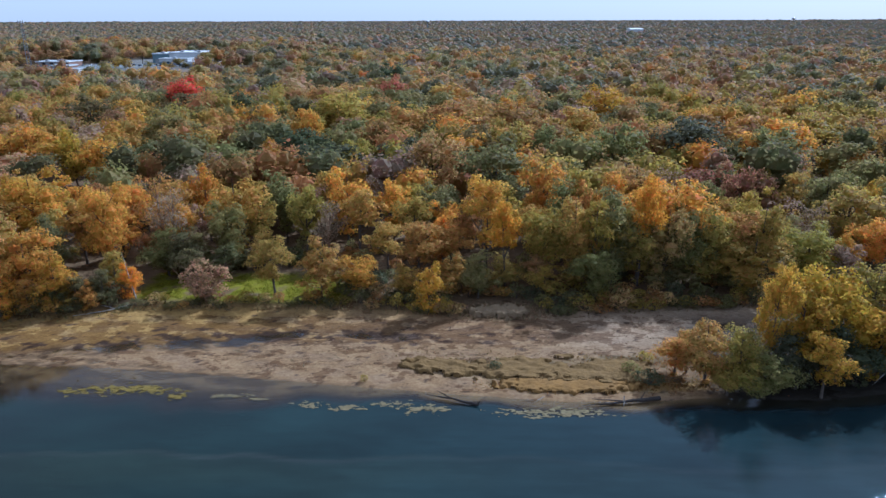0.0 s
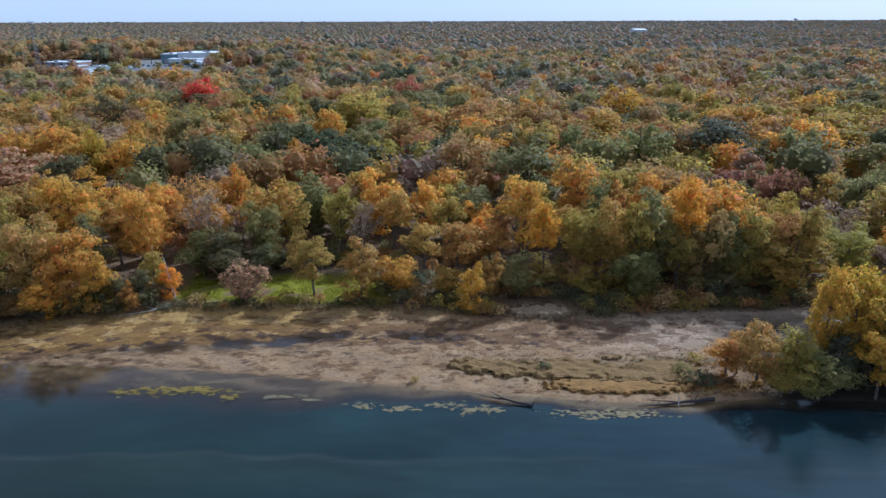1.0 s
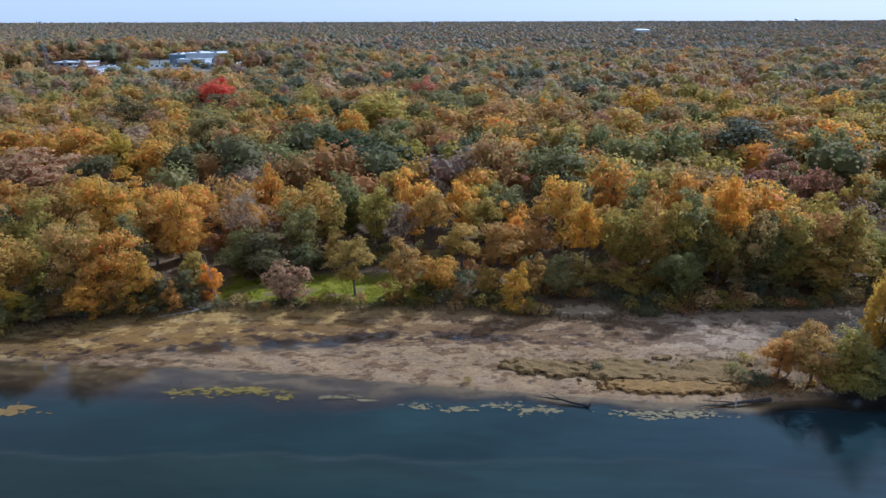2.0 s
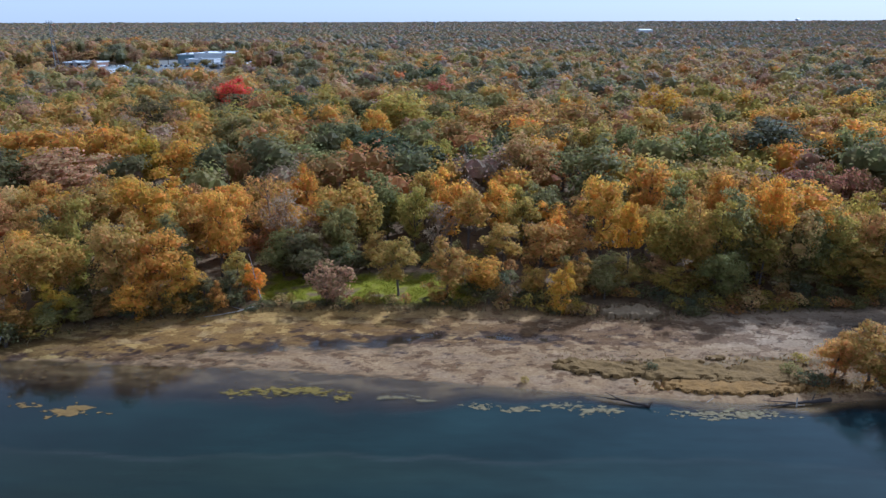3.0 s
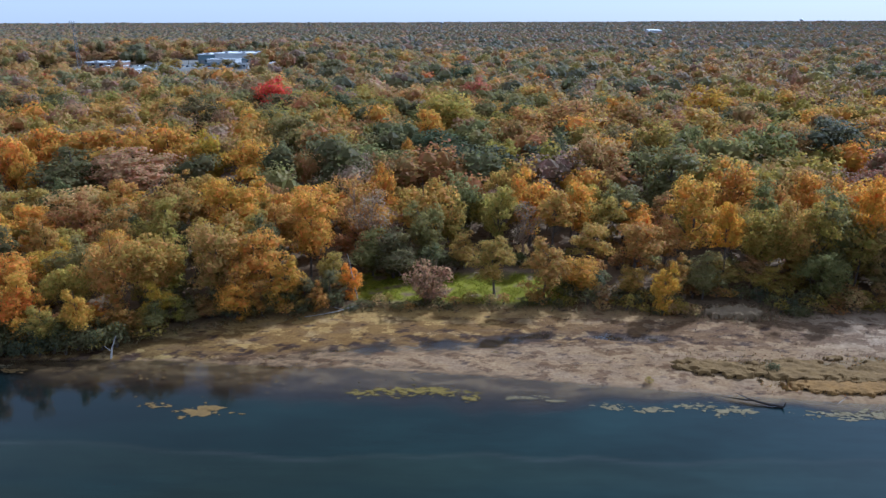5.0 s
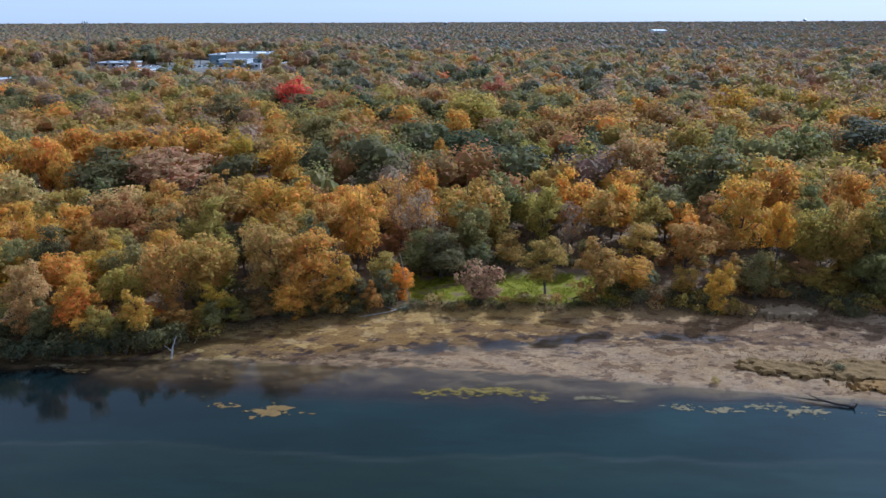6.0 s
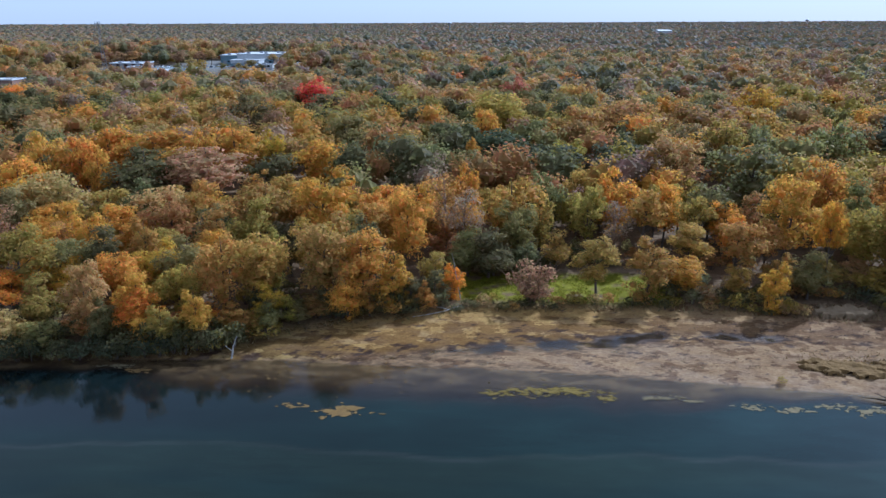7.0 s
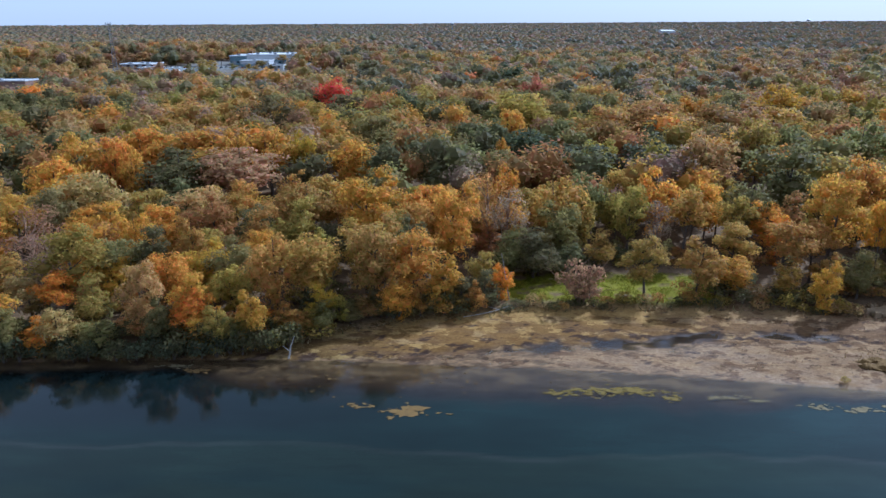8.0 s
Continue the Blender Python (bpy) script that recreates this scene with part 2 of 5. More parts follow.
drowned = lerp(np.zeros(GX.shape + (3,)) + np.array([0.082, 0.052, 0.026]), (0.18, 0.116, 0.058), smooth(-0.2, 0.5, wave(GX, GY * 2.2, 9, 61) + 0.6 * wave(GX, GY * 2.4, 3, 62)))
soaked = 0.92 * smooth(0.08, 0.02, GZ) * smooth(-5, -30, GX)
cover = cover + (drowned - cover) * soaked[..., None]
strand_line = np.interp(GX, [-92, -75, -60, -45, -30, -14, 10, 40], [88.6, 91.4, 94.4, 97.4, 98.4, 98.0, 98.5, 98.0])
puddle = wave(GX, GY * 2.3, 6.5, 63) + 0.6 * wave(GX, GY * 2.3, 2.4, 64) + 0.35 * wave(GX, GY * 2, 1.3, 65)
cover = lerp(cover, (0.062, 0.040, 0.028), 0.9 * smooth(0.0, 0.14, puddle - 1.1 + 0.75 * np.exp(-(((GY - strand_line + 0.8) / 2.8) ** 2)) * smooth(26, 2, GX)))
trough = np.exp(-(((GY - (gut_line(GX) + 0.5 * wave(GX, 0 * GX, 21, 9) + 0.5 * wave(GX, GY * 2, 5, 19))) / (1.8 + 0.5 * wave(GX, 0 * GX, 13, 18))) ** 2)) * smooth(-66, -48, GX) * smooth(-2, -14, GX) * (0.35 + 0.65 * smooth(-0.5, 0.1, wave(GX, GY * 0.7, 15, 17)))
cover = lerp(cover, (0.055, 0.037, 0.027), 0.85 * smooth(0.3, 0.6, trough + 0.25 * wave(GX, GY * 2, 4, 66)))
dry = 1.0 * np.exp(-(((GX - 22) / 16) ** 2) - ((GY - 84.0 - 0.04 * (GX - 22)) / 2.4) ** 2) + np.exp(-(((GX - 6) / 11) ** 2) - ((GY - 88.0) / 3.0) ** 2) + np.exp(-(((GX - 24) / 8) ** 2) - ((GY - 90.5) / 2.2) ** 2)
cover = lerp(cover, (0.15, 0.11, 0.058), smooth(0.35, 0.7, dry + 0.2 * wave(GX, GY, 2.4, 27)))
cover = lerp(cover, (0.30, 0.18, 0.055), 0.7 * smooth(0.3, 0.8, np.exp(-(((GX - 24) / 12) ** 2) - ((GY - 83.2 - 0.04 * (GX - 22)) / 1.4) ** 2) + 0.2 * wave(GX, GY, 3, 28)))
bare = smooth(0.0, 4.0, GY - bank(GX))
cover = lerp(cover, (0.13, 0.088, 0.048), bare)
cover = lerp(cover, (0.15, 0.142, 0.008), np.clip(in_box(GX, GY, -60, -21, 109.5, 123, 1.6), 0, 1) * smooth(-1.0, -0.3, wave(GX, GY, 7, 24) + 0.5 * wave(GX, GY, 2.4, 29)))
cover = lerp(cover, (0.36, 0.30, 0.23), 0.8 * in_box(GX, GY, -158, -127, 147, 156, 3) + 0.7 * in_box(GX, GY, -103, -97, 93, 102, 1.5))
cover = lerp(cover, (0.17, 0.165, 0.15), in_box(GX, GY, -322, -205, 540, 720, 6) + in_box(GX, GY, -362, -283, 470, 600, 6) + in_box(GX, GY, -385, -318, 372, 436, 6))
under = smooth(0.05, -0.35, GZ) * (GY < 100) * (GY > -40)
cover = lerp(cover, (0.042, 0.027, 0.019), under)
cover = lerp(cover, (0.007, 0.025, 0.028), smooth(-0.35, -1.1, GZ) * (GY < 100))
# shade under the point's overhanging trees, painted as darker ground
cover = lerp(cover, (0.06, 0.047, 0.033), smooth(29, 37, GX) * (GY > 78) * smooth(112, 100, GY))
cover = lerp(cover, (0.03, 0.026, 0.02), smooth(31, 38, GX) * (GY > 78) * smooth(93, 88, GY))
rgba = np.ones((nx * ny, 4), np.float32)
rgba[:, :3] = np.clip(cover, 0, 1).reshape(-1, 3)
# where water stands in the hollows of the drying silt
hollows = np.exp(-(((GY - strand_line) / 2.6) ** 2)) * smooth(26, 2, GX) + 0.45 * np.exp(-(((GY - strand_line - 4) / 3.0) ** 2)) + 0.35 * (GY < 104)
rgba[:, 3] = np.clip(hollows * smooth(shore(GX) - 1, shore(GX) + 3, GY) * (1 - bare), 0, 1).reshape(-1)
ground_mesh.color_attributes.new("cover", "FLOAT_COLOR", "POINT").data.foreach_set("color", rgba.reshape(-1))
rgba[:, 3] = 1
wet = smooth(0.22, 0.04, GZ) * smooth(-0.04, 0.0, GZ) * (GY < 104) * (1 - 0.8 * smooth(-10, 10, GX))
rgba[:, :3] = wet.reshape(-1, 1)
ground_mesh.color_attributes.new("wetness", "FLOAT_COLOR", "POINT").data.foreach_set("color", rgba.reshape(-1))

SOIL = material("silt_and_soil", (0.3, 0.25, 0.2), 0.9)
soil_cover = SOIL.node_tree.nodes.new("ShaderNodeAttribute")
soil_cover.attribute_name = "cover"
soil_wet = SOIL.node_tree.nodes.new("ShaderNodeAttribute")
soil_wet.attribute_name = "wetness"
soil_place = object_place(SOIL)
soil_fine = noise_of(SOIL, soil_place, 2.2, 6.0, 0.72, (0.9, 1.1, 1))
soil_broad = noise_of(SOIL, soil_place, 0.24, 7.0, 0.68, (0.8, 1.2, 1))
soil_tone = mixed(SOIL, 1.0, soil_cover.outputs["Color"], mixed(SOIL, ranged(SOIL, soil_fine, 0.4, 0.6, 0, 1), (0.82, 0.80, 0.77), (1.13, 1.13, 1.12)), "MULTIPLY")
soil_tone = mixed(SOIL, 1.0, soil_tone, mixed(SOIL, ranged(SOIL, soil_broad, 0.4, 0.62, 0, 1), (0.84, 0.81, 0.78), (1.08, 1.08, 1.08)), "MULTIPLY")
soil_mid = noise_of(SOIL, soil_place, 0.7, 7.0, 0.7, (0.8, 1.2, 1))
soil_tone = mixed(SOIL, 1.0, soil_tone, mixed(SOIL, ranged(SOIL, soil_mid, 0.44, 0.56, 0, 1), (0.92, 0.89, 0.87), (1.04, 1.04, 1.04)), "MULTIPLY")
soil_crisp = noise_of(SOIL, soil_place, 0.34, 9.0, 0.66, (0.75, 1.25, 1))
soil_hollow = SOIL.node_tree.nodes.new("ShaderNodeMath")
soil_hollow.operation = "MULTIPLY_ADD"
soil_hollow.inputs[1].default_value = 0.165
link(SOIL, soil_cover.outputs["Alpha"], soil_hollow.inputs[0])
link(SOIL, soil_crisp, soil_hollow.inputs[2])
soil_tone = mixed(SOIL, ranged(SOIL, soil_hollow.outputs[0], 0.597, 0.609, 0, 0.7), soil_tone, mixed(SOIL, 1.0, soil_tone, (0.40, 0.32, 0.26), "MULTIPLY"))
soil_shader = SOIL.node_tree.nodes["Principled BSDF"]
link(SOIL, soil_tone, soil_shader.inputs["Base Color"])
link(SOIL, ranged(SOIL, soil_wet.outputs["Fac"], 0, 1, 0.92, 0.6), soil_shader.inputs["Roughness"])
soil_shader.inputs["Specular IOR Level"].default_value = 0.07
bumped(SOIL, soil_fine, 0.5, 0.12)
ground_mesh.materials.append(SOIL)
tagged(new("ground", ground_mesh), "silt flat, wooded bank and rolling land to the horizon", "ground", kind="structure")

# the river
WATER = bpy.data.materials.new("river_water")
WATER.use_nodes = True
water_nodes = WATER.node_tree.nodes
water_nodes.remove(water_nodes["Principled BSDF"])
see_through = node(WATER, "ShaderNodeBsdfTransparent", Color=(0.80, 0.82, 0.77, 1))
gloss = node(WATER, "ShaderNodeBsdfGlossy", Roughness=0.008)
facing = node(WATER, "ShaderNodeLayerWeight", Blend=0.5)
grazing = water_nodes.new("ShaderNodeMath")
grazing.operation, grazing.inputs[1].default_value = "POWER", 5.0
link(WATER, facing.outputs["Facing"], grazing.inputs[0])
water_mix = water_nodes.new("ShaderNodeMixShader")
water_place = object_place(WATER)
ripple = node(WATER, "ShaderNodeBump", Strength=0.3, Distance=0.22)
across_river = node(WATER, "ShaderNodeSeparateXYZ")
link(WATER, water_place, across_river.inputs[0])
# a breeze roughens the open reach downstream
link(WATER, ranged(WATER, across_river.outputs[0], 20, 60, 0.012, 0.15), ripple.inputs["Strength"])
link(WATER, noise_of(WATER, water_place, 9.0, 1.0, 0.5, (0.75, 1.25, 1)), ripple.inputs["Height"])
link(WATER, ripple.outputs[0], gloss.inputs["Normal"])
link(WATER, ripple.outputs[0], facing.inputs["Normal"])
link(WATER, ranged(WATER, grazing.outputs[0], 0, 1, 0.022, 1.0), water_mix.inputs[0])
# the deeper, the more silt hangs in the water: it hides the bed and shows its own colour, with shade and sky glow
# painted in
silt = water_nodes.new("ShaderNodeAttribute")
silt.attribute_name = "silt"
cloudy = node(WATER, "ShaderNodeBsdfDiffuse")
# long soft streaks of weed and silt under the surface
streaks = ranged(WATER, noise_of(WATER, water_place, 0.5, 6.0, 0.62, (0.22, 1.0, 1)), 0.35, 0.65, 0.9, 1.1)
mottle = ranged(WATER, noise_of(WATER, water_place, 0.11, 4.0, 0.55, (0.6, 1.0, 1)), 0.35, 0.65, 0.88, 1.1)
streaked = mixed(WATER, 1.0, mixed(WATER, 1.0, silt.outputs["Color"], streaks, "MULTIPLY"), mottle, "MULTIPLY")
link(WATER, streaked, cloudy.inputs["Color"])
body = water_nodes.new("ShaderNodeMixShader")
link(WATER, silt.outputs["Alpha"], body.inputs[0])
link(WATER, see_through.outputs[0], body.inputs[1])
link(WATER, cloudy.outputs[0], body.inputs[2])
link(WATER, body.outputs[0], water_mix.inputs[1])
link(WATER, gloss.outputs[0], water_mix.inputs[2])
link(WATER, water_mix.outputs[0], water_nodes["Material Output"].inputs["Surface"])
wx, wy = np.meshgrid(spaced([(-900, -160, 40), (-150, 90, 1.2), (95, 720, 40)]), spaced([(-60, 40, 20), (44, 70, 0.5), (70, 112.5, 0.7)]))
deep = -ground(wx, wy)
crest = 66.4 + 0.8 * wave(wx, 0 * wx, 60, 3) + 0.4 * wave(wx, 0 * wx, 17, 4) + 0.22 * np.abs(wave(wx, 0 * wx, 9, 43))
hue = np.zeros(wx.shape + (3,)) + np.array([0.0105, 0.0235, 0.0190])
# tree shade along the upstream bank, painted into the water colour
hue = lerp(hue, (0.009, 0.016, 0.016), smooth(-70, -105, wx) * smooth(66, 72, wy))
hue = lerp(hue, (0.034, 0.025, 0.018), 0.9 * smooth(1.3, 0.25, deep + 0.15 * wave(wx, wy, 12, 34)))
hue = lerp(hue, (0.0155, 0.0270, 0.0185), smooth(crest + 0.25, crest - 0.3, wy) * smooth(crest - 11, crest - 3, wy + 2 * wave(wx, wy, 20, 35)))
hue = lerp(hue, (0.044, 0.050, 0.043), 0.65 * np.exp(-(((wy - crest + 0.55) / 0.36) ** 2)) * (0.45 + 0.55 * smooth(-0.5, 0.4, wave(wx, 0 * wx, 37, 36))))
hue = lerp(hue, (0.0165, 0.0270, 0.0165), 0.8 * smooth(60, 57, wy + 1.5 * wave(wx, wy, 24, 37)))
# reflected sky and sun glow downstream, tinted into the water colour
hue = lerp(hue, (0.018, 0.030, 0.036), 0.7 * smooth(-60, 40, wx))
# the whole water colour runs darker upstream
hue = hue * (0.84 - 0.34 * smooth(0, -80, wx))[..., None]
hue = hue * (1 + 0.12 * wave(wx, wy * 3, 30, 38) + 0.06 * wave(wx, wy * 4, 8, 39))[..., None]
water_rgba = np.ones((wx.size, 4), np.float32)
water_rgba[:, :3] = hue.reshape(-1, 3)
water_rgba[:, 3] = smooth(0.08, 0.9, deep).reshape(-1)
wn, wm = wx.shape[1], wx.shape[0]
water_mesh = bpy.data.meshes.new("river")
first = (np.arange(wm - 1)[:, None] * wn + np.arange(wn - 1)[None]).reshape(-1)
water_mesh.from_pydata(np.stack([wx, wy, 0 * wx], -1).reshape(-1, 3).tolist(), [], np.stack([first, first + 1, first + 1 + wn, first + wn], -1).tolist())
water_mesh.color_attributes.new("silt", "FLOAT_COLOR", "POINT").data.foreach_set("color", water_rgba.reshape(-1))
water_mesh.materials.append(WATER)
tagged(new("water", water_mesh), "calm dark teal river with fine ripples beside the flat", "river", kind="structure")


# ---------------------------------------------------------------- trees
def tube(points, radii, sides=6):
    """Faces of a tapered tube along the points, as (n, 4, 3)."""
    points = np.array(points, float)
    rings = []
    for i, p in enumerate(points):
        ahead = points[min(i + 1, len(points) - 1)] - points[max(i - 1, 0)]
        ahead = ahead / (np.linalg.norm(ahead) + 1e-9)
        side = np.cross(ahead, (0.31, 0.87, 0.38))
        side = side / (np.linalg.norm(side) + 1e-9)
        up = np.cross(ahead, side)
        a = np.arange(sides) * 2 * np.pi / sides
        rings.append(p + radii[i] * (np.cos(a)[:, None] * side + np.sin(a)[:, None] * up))
    faces = []
    for lower, upper in zip(rings[:-1], rings[1:]):
        faces.append(np.stack([lower, np.roll(lower, -1, 0), np.roll(upper, -1, 0), upper], 1))
    return np.concatenate(faces)


def leaves(rng, centres, outward, size, loose=0.75):
    """Pointed leaf sprays at the centres, turned mostly outward."""
    n = len(centres)
    normal = outward + loose * rng.normal(size=(n, 3))
    normal /= np.linalg.norm(normal, axis=1, keepdims=True) + 1e-9
    along = np.cross(normal, rng.normal(size=(n, 3)))
    along /= np.linalg.norm(along, axis=1, keepdims=True) + 1e-9
    across = np.cross(normal, along)
    length = size * rng.uniform(0.6, 1.35, (n, 1))
    broad = length * rng.uniform(0.5, 0.85, (n, 1))
    bow = normal * length * 0.12
    return np.stack([centres - along * length * 0.5, centres - across * broad * 0.5 + bow, centres + along * length * 0.5, centres + across * broad * 0.5 + bow], 1)


def soft_normals(verts, outward, middle, single=0.7):
    """Shading normals between each leaf's own, its lobe's and the whole crown's."""
    own = np.cross(verts[:, 1] - verts[:, 3], verts[:, 2] - verts[:, 0])
    own /= np.linalg.norm(own, axis=1, keepdims=True) + 1e-9
    whole = verts.mean(1) - middle
    whole /= np.linalg.norm(whole, axis=1, keepdims=True) + 1e-9
    lobe = own if outward is None else outward / (np.linalg.norm(outward, axis=1, keepdims=True) + 1e-9)
    soft = single * own + 0.75 * lobe + 0.25 * whole
    return soft / (np.linalg.norm(soft, axis=1, keepdims=True) + 1e-9)


def crown_shape(rng, lobes, count, low, size, spread=1.0, ragged=1.16, squat=0.84, twigs=0):
    """An uneven crown 1 wide and 1 high, foot at z = 0, heaped up from clumps: leaf places, their outward ways, the clumps and their sizes."""
    mids, sizes, bend = [], [], rng.uniform(0, 6, 2)
    while len(mids) < lobes:
        p = rng.normal(size=3)
        p /= np.linalg.norm(p)
        p *= rng.uniform(0.2, 1.0) ** 0.4 * (0.84 + 0.22 * math.sin(3.1 * p[0] + bend[0]) + 0.22 * math.sin(3.7 * p[1] + 2.3 * p[2] + bend[1]))
        taper = 1.0 - 0.5 * max(0.0, -p[2]) - 0.12 * max(0.0, p[2])
        r = size * rng.uniform(0.6, 1.45)
        reach = (0.5 - r * 0.8) * spread
        mids.append((p[0] * reach * taper, p[1] * reach * taper, low + (1 - low) * (0.5 + (0.5 - r * squat * 0.8) * p[2])))
        sizes.append(r)
    mids, sizes = np.array(mids), np.array(sizes)
    heart_mids, heart_sizes = mids, sizes
    if twigs:
        # each clump carries smaller ones on its outer side
        out = rng.normal(size=(lobes, twigs, 3)) + 0.9 * (mids - np.array([0, 0, (low + 1) / 2]))[:, None] / (np.linalg.norm(mids - np.array([0, 0, (low + 1) / 2]), axis=1)[:, None, None] + 0.01) + np.array([0, 0, 0.35])
        out /= np.linalg.norm(out, axis=2, keepdims=True)
        small = sizes[:, None] * rng.uniform(0.3, 0.62, (lobes, twigs))
        tips = mids[:, None] + out * np.array([1.05, 1.05, squat]) * (sizes[:, None] * rng.uniform(0.75, 1.25, (lobes, twigs)))[..., None]
        mids, sizes = np.concatenate([mids, tips.reshape(-1, 3)]), np.concatenate([sizes * 0.92, small.reshape(-1)])
    way = rng.normal(size=(count * 4, 3))
    way /= np.linalg.norm(way, axis=1, keepdims=True)
    which = rng.choice(len(mids), count * 4, p=sizes**1.7 / np.sum(sizes**1.7))
    flat = np.array([1.05, 1.05, squat])
    spots = mids[which] + way * flat * (sizes[which] * rng.uniform(0.72, ragged, count * 4))[:, None]
    deep = np.min(np.linalg.norm((spots[:, None] - mids[None]) / flat, axis=2) / sizes[None], axis=1)
    good = np.flatnonzero((deep > 0.74) & (way[:, 2] > -0.5))[:count]
    return spots[good], way[good] + np.array([0, 0, 0.15]), heart_mids, heart_sizes


def cores(mids, sizes, shrink=0.8, sides=6, rows=3, squat=0.84):
    """Rounded hearts of the lobes, that keep the crown from being seen through."""
    out = []
    tilt = np.radians(np.linspace(-40, 78, rows + 1))
    for mid, r in zip(mids, sizes):
        a = np.arange(sides + 1) * 2 * np.pi / sides + mid[0] * 40
        ring = np.stack([np.cos(tilt)[:, None] * np.cos(a), np.cos(tilt)[:, None] * np.sin(a), np.repeat(np.sin(tilt)[:, None], sides + 1, 1)], -1)
        ring = mid + ring * r * shrink * np.array([1.05, 1.05, squat])
        out.append(np.stack([ring[:-1, :-1], ring[:-1, 1:], ring[1:, 1:], ring[1:, :-1]], 2).reshape(-1, 4, 3))
    return np.concatenate(out)


# a stock of shapes, each 10 m wide and 16 m high, that the trees share
TALL, WIDE = 16.0, 10.0
SHAPES = [(24, 0.14, 0.145, 0.28), (26, 0.20, 0.14, 0.32), (24, 0.04, 0.15, 0.26), (28, 0.04, 0.13, 0.28), (20, 0.16, 0.14, 0.32), (28, -0.04, 0.15, 0.20), (18, 0.36, 0.14, 0.44), (22, 0.18, 0.115, 0.30), (20, 0.14, 0.12, 0.28), (15, 0.48, 0.14, 0.52), (30, -0.02, 0.135, 0.18)]


def make_stock(count, leaf, first):
    """The shapes with so many leaf sprays of that length; the eighth and ninth are thin and half bare, the last broad at the foot."""
    stock = []
    for k, (lobes, low, size, fork) in enumerate(SHAPES):
        rng = np.random.default_rng(first + k)
        thin = k in (7, 8)
        scale = np.array([WIDE, WIDE, TALL])
        spots, outward, mids, sizes = crown_shape(rng, lobes, int(count * (0.42 if thin else 0.8 if k in (6, 9) else 1.0)), low, size, 1.1, 1.3, 0.52, 5)
        if k == 10:
            for row in (spots, mids):
                row[:, :2] *= 1.32 - 0.78 * np.clip(row[:, 2:], 0, 1)
        foliage = [leaves(rng, spots * scale, outward, leaf * (0.75 if thin else 1.0), 0.45)]
        if not thin:
            foliage.append(cores(mids, sizes, 0.6, 6, 2, 0.52) * scale)
        middle = np.array([0, 0, TALL * (0.42 + 0.4 * low)])
        normals = [soft_normals(foliage[0], outward, middle)] + [soft_normals(f, None, middle) for f in foliage[1:]]
        crown_mesh = mesh_of("crown", np.concatenate(foliage), 4, [LEAF], None, np.concatenate(normals))
        lean = rng.uniform(-0.5, 0.5, 2)
        stem = [(0, 0, -0.4), (lean[0] * 0.1, lean[1] * 0.1, 1.2), (lean[0] * 0.5, lean[1] * 0.3, TALL * fork), (lean[0] * 0.9, lean[1] * 0.8, TALL * 0.62), (lean[0], lean[1], TALL * 0.86)]
        wood = [tube(stem, [0.34, 0.26, 0.20, 0.12, 0.03], 7)]
        for n in rng.permutation(len(mids))[: 26 if thin else 14]:
            tip = mids[n] * scale
            start = min(max(tip[2] - 1.1 * np.hypot(*(tip[:2] - lean * 0.5)) - 0.5, TALL * fork * 0.75), TALL * 0.75)
            root = np.array([lean[0] * start / TALL, lean[1] * start / TALL, start])
            elbow = root + (tip - root) * 0.5 + np.array([0, 0, -0.35])
            wood.append(tube([root, elbow, tip], [0.11, 0.07, 0.025], 5))
            for twig in range(3 if thin else 1):
                end = tip + rng.normal(size=3) * np.array([1.1, 1.1, 0.7]) + np.array([0, 0, 0.5])
                wood.append(tube([elbow + (tip - elbow) * 0.5, end], [0.04, 0.012], 4))
        stock.append((mesh_of("trunk", np.concatenate(wood), 4, [TWIG if thin else BARK]), crown_mesh))
    return stock


FRONT_STOCK, STOCK = make_stock(4200, 0.37, 100), make_stock(2600, 0.48, 100)

PLANTED = []
tree_rng = random.Random(5)


def tree(tint, x, y, height, width, shape=None, lift=0.0, label=""):
    """One tree of the wood: an empty at its foot, with trunk and crown."""
    y = max(y, float(bank(x)) + 1.4) if x < 22 else y
    root = new("tree")
    z = float(ground(x, y)) + lift
    shape = tree_rng.choice((7, 8)) if tint == "grey_brown" and shape is None else tree_rng.randrange(7) if shape is None else shape
    root.matrix_world = pose(x, y, z, tree_rng.uniform(-3, 3), tree_rng.uniform(-3, 3), tree_rng.uniform(0, 360)) @ Matrix.Diagonal((1.18 * width / WIDE, 1.18 * width / WIDE, height / TALL, 1))
    size = "tall" if height > 17 else "small" if height < 10 else "medium"
    tagged(root, label or f"{size} deciduous tree with {TINT_WORDS[tint]} autumn leaves", "tree", "trees of the riverside wood")
    stock = FRONT_STOCK if y < 132 else STOCK
    trunk, crown = new("trunk", stock[shape][0]), new("crown", stock[shape][1])
    trunk.parent = crown.parent = root
    shade = tree_rng.uniform(0.88, 1.1)
    crown.color = (*[min(1.0, c * shade * tree_rng.uniform(0.92, 1.08)) for c in TINTS[tint]], 1)
    PLANTED.append((x, y, width))
    return root


tree("copper", -97.9, 101.5, 16, 7.5, 2)
tree("amber_brown", -92.2, 104.5, 16, 10, 1)
tree("copper", -82, 105, 17.4, 9.4, 0)
tree("gold", -75.6, 106, 15.6, 9.2, 1)
tree("yellow", -90, 98.6, 7.4, 4.4, 5)
tree("gold", -77.5, 100.6, 8.4, 6, 2)
tree("gold", -70, 105.2, 10.8, 6.6, 10)
tree("olive_yellow", -63.8, 112, 8.8, 5.4, 5)
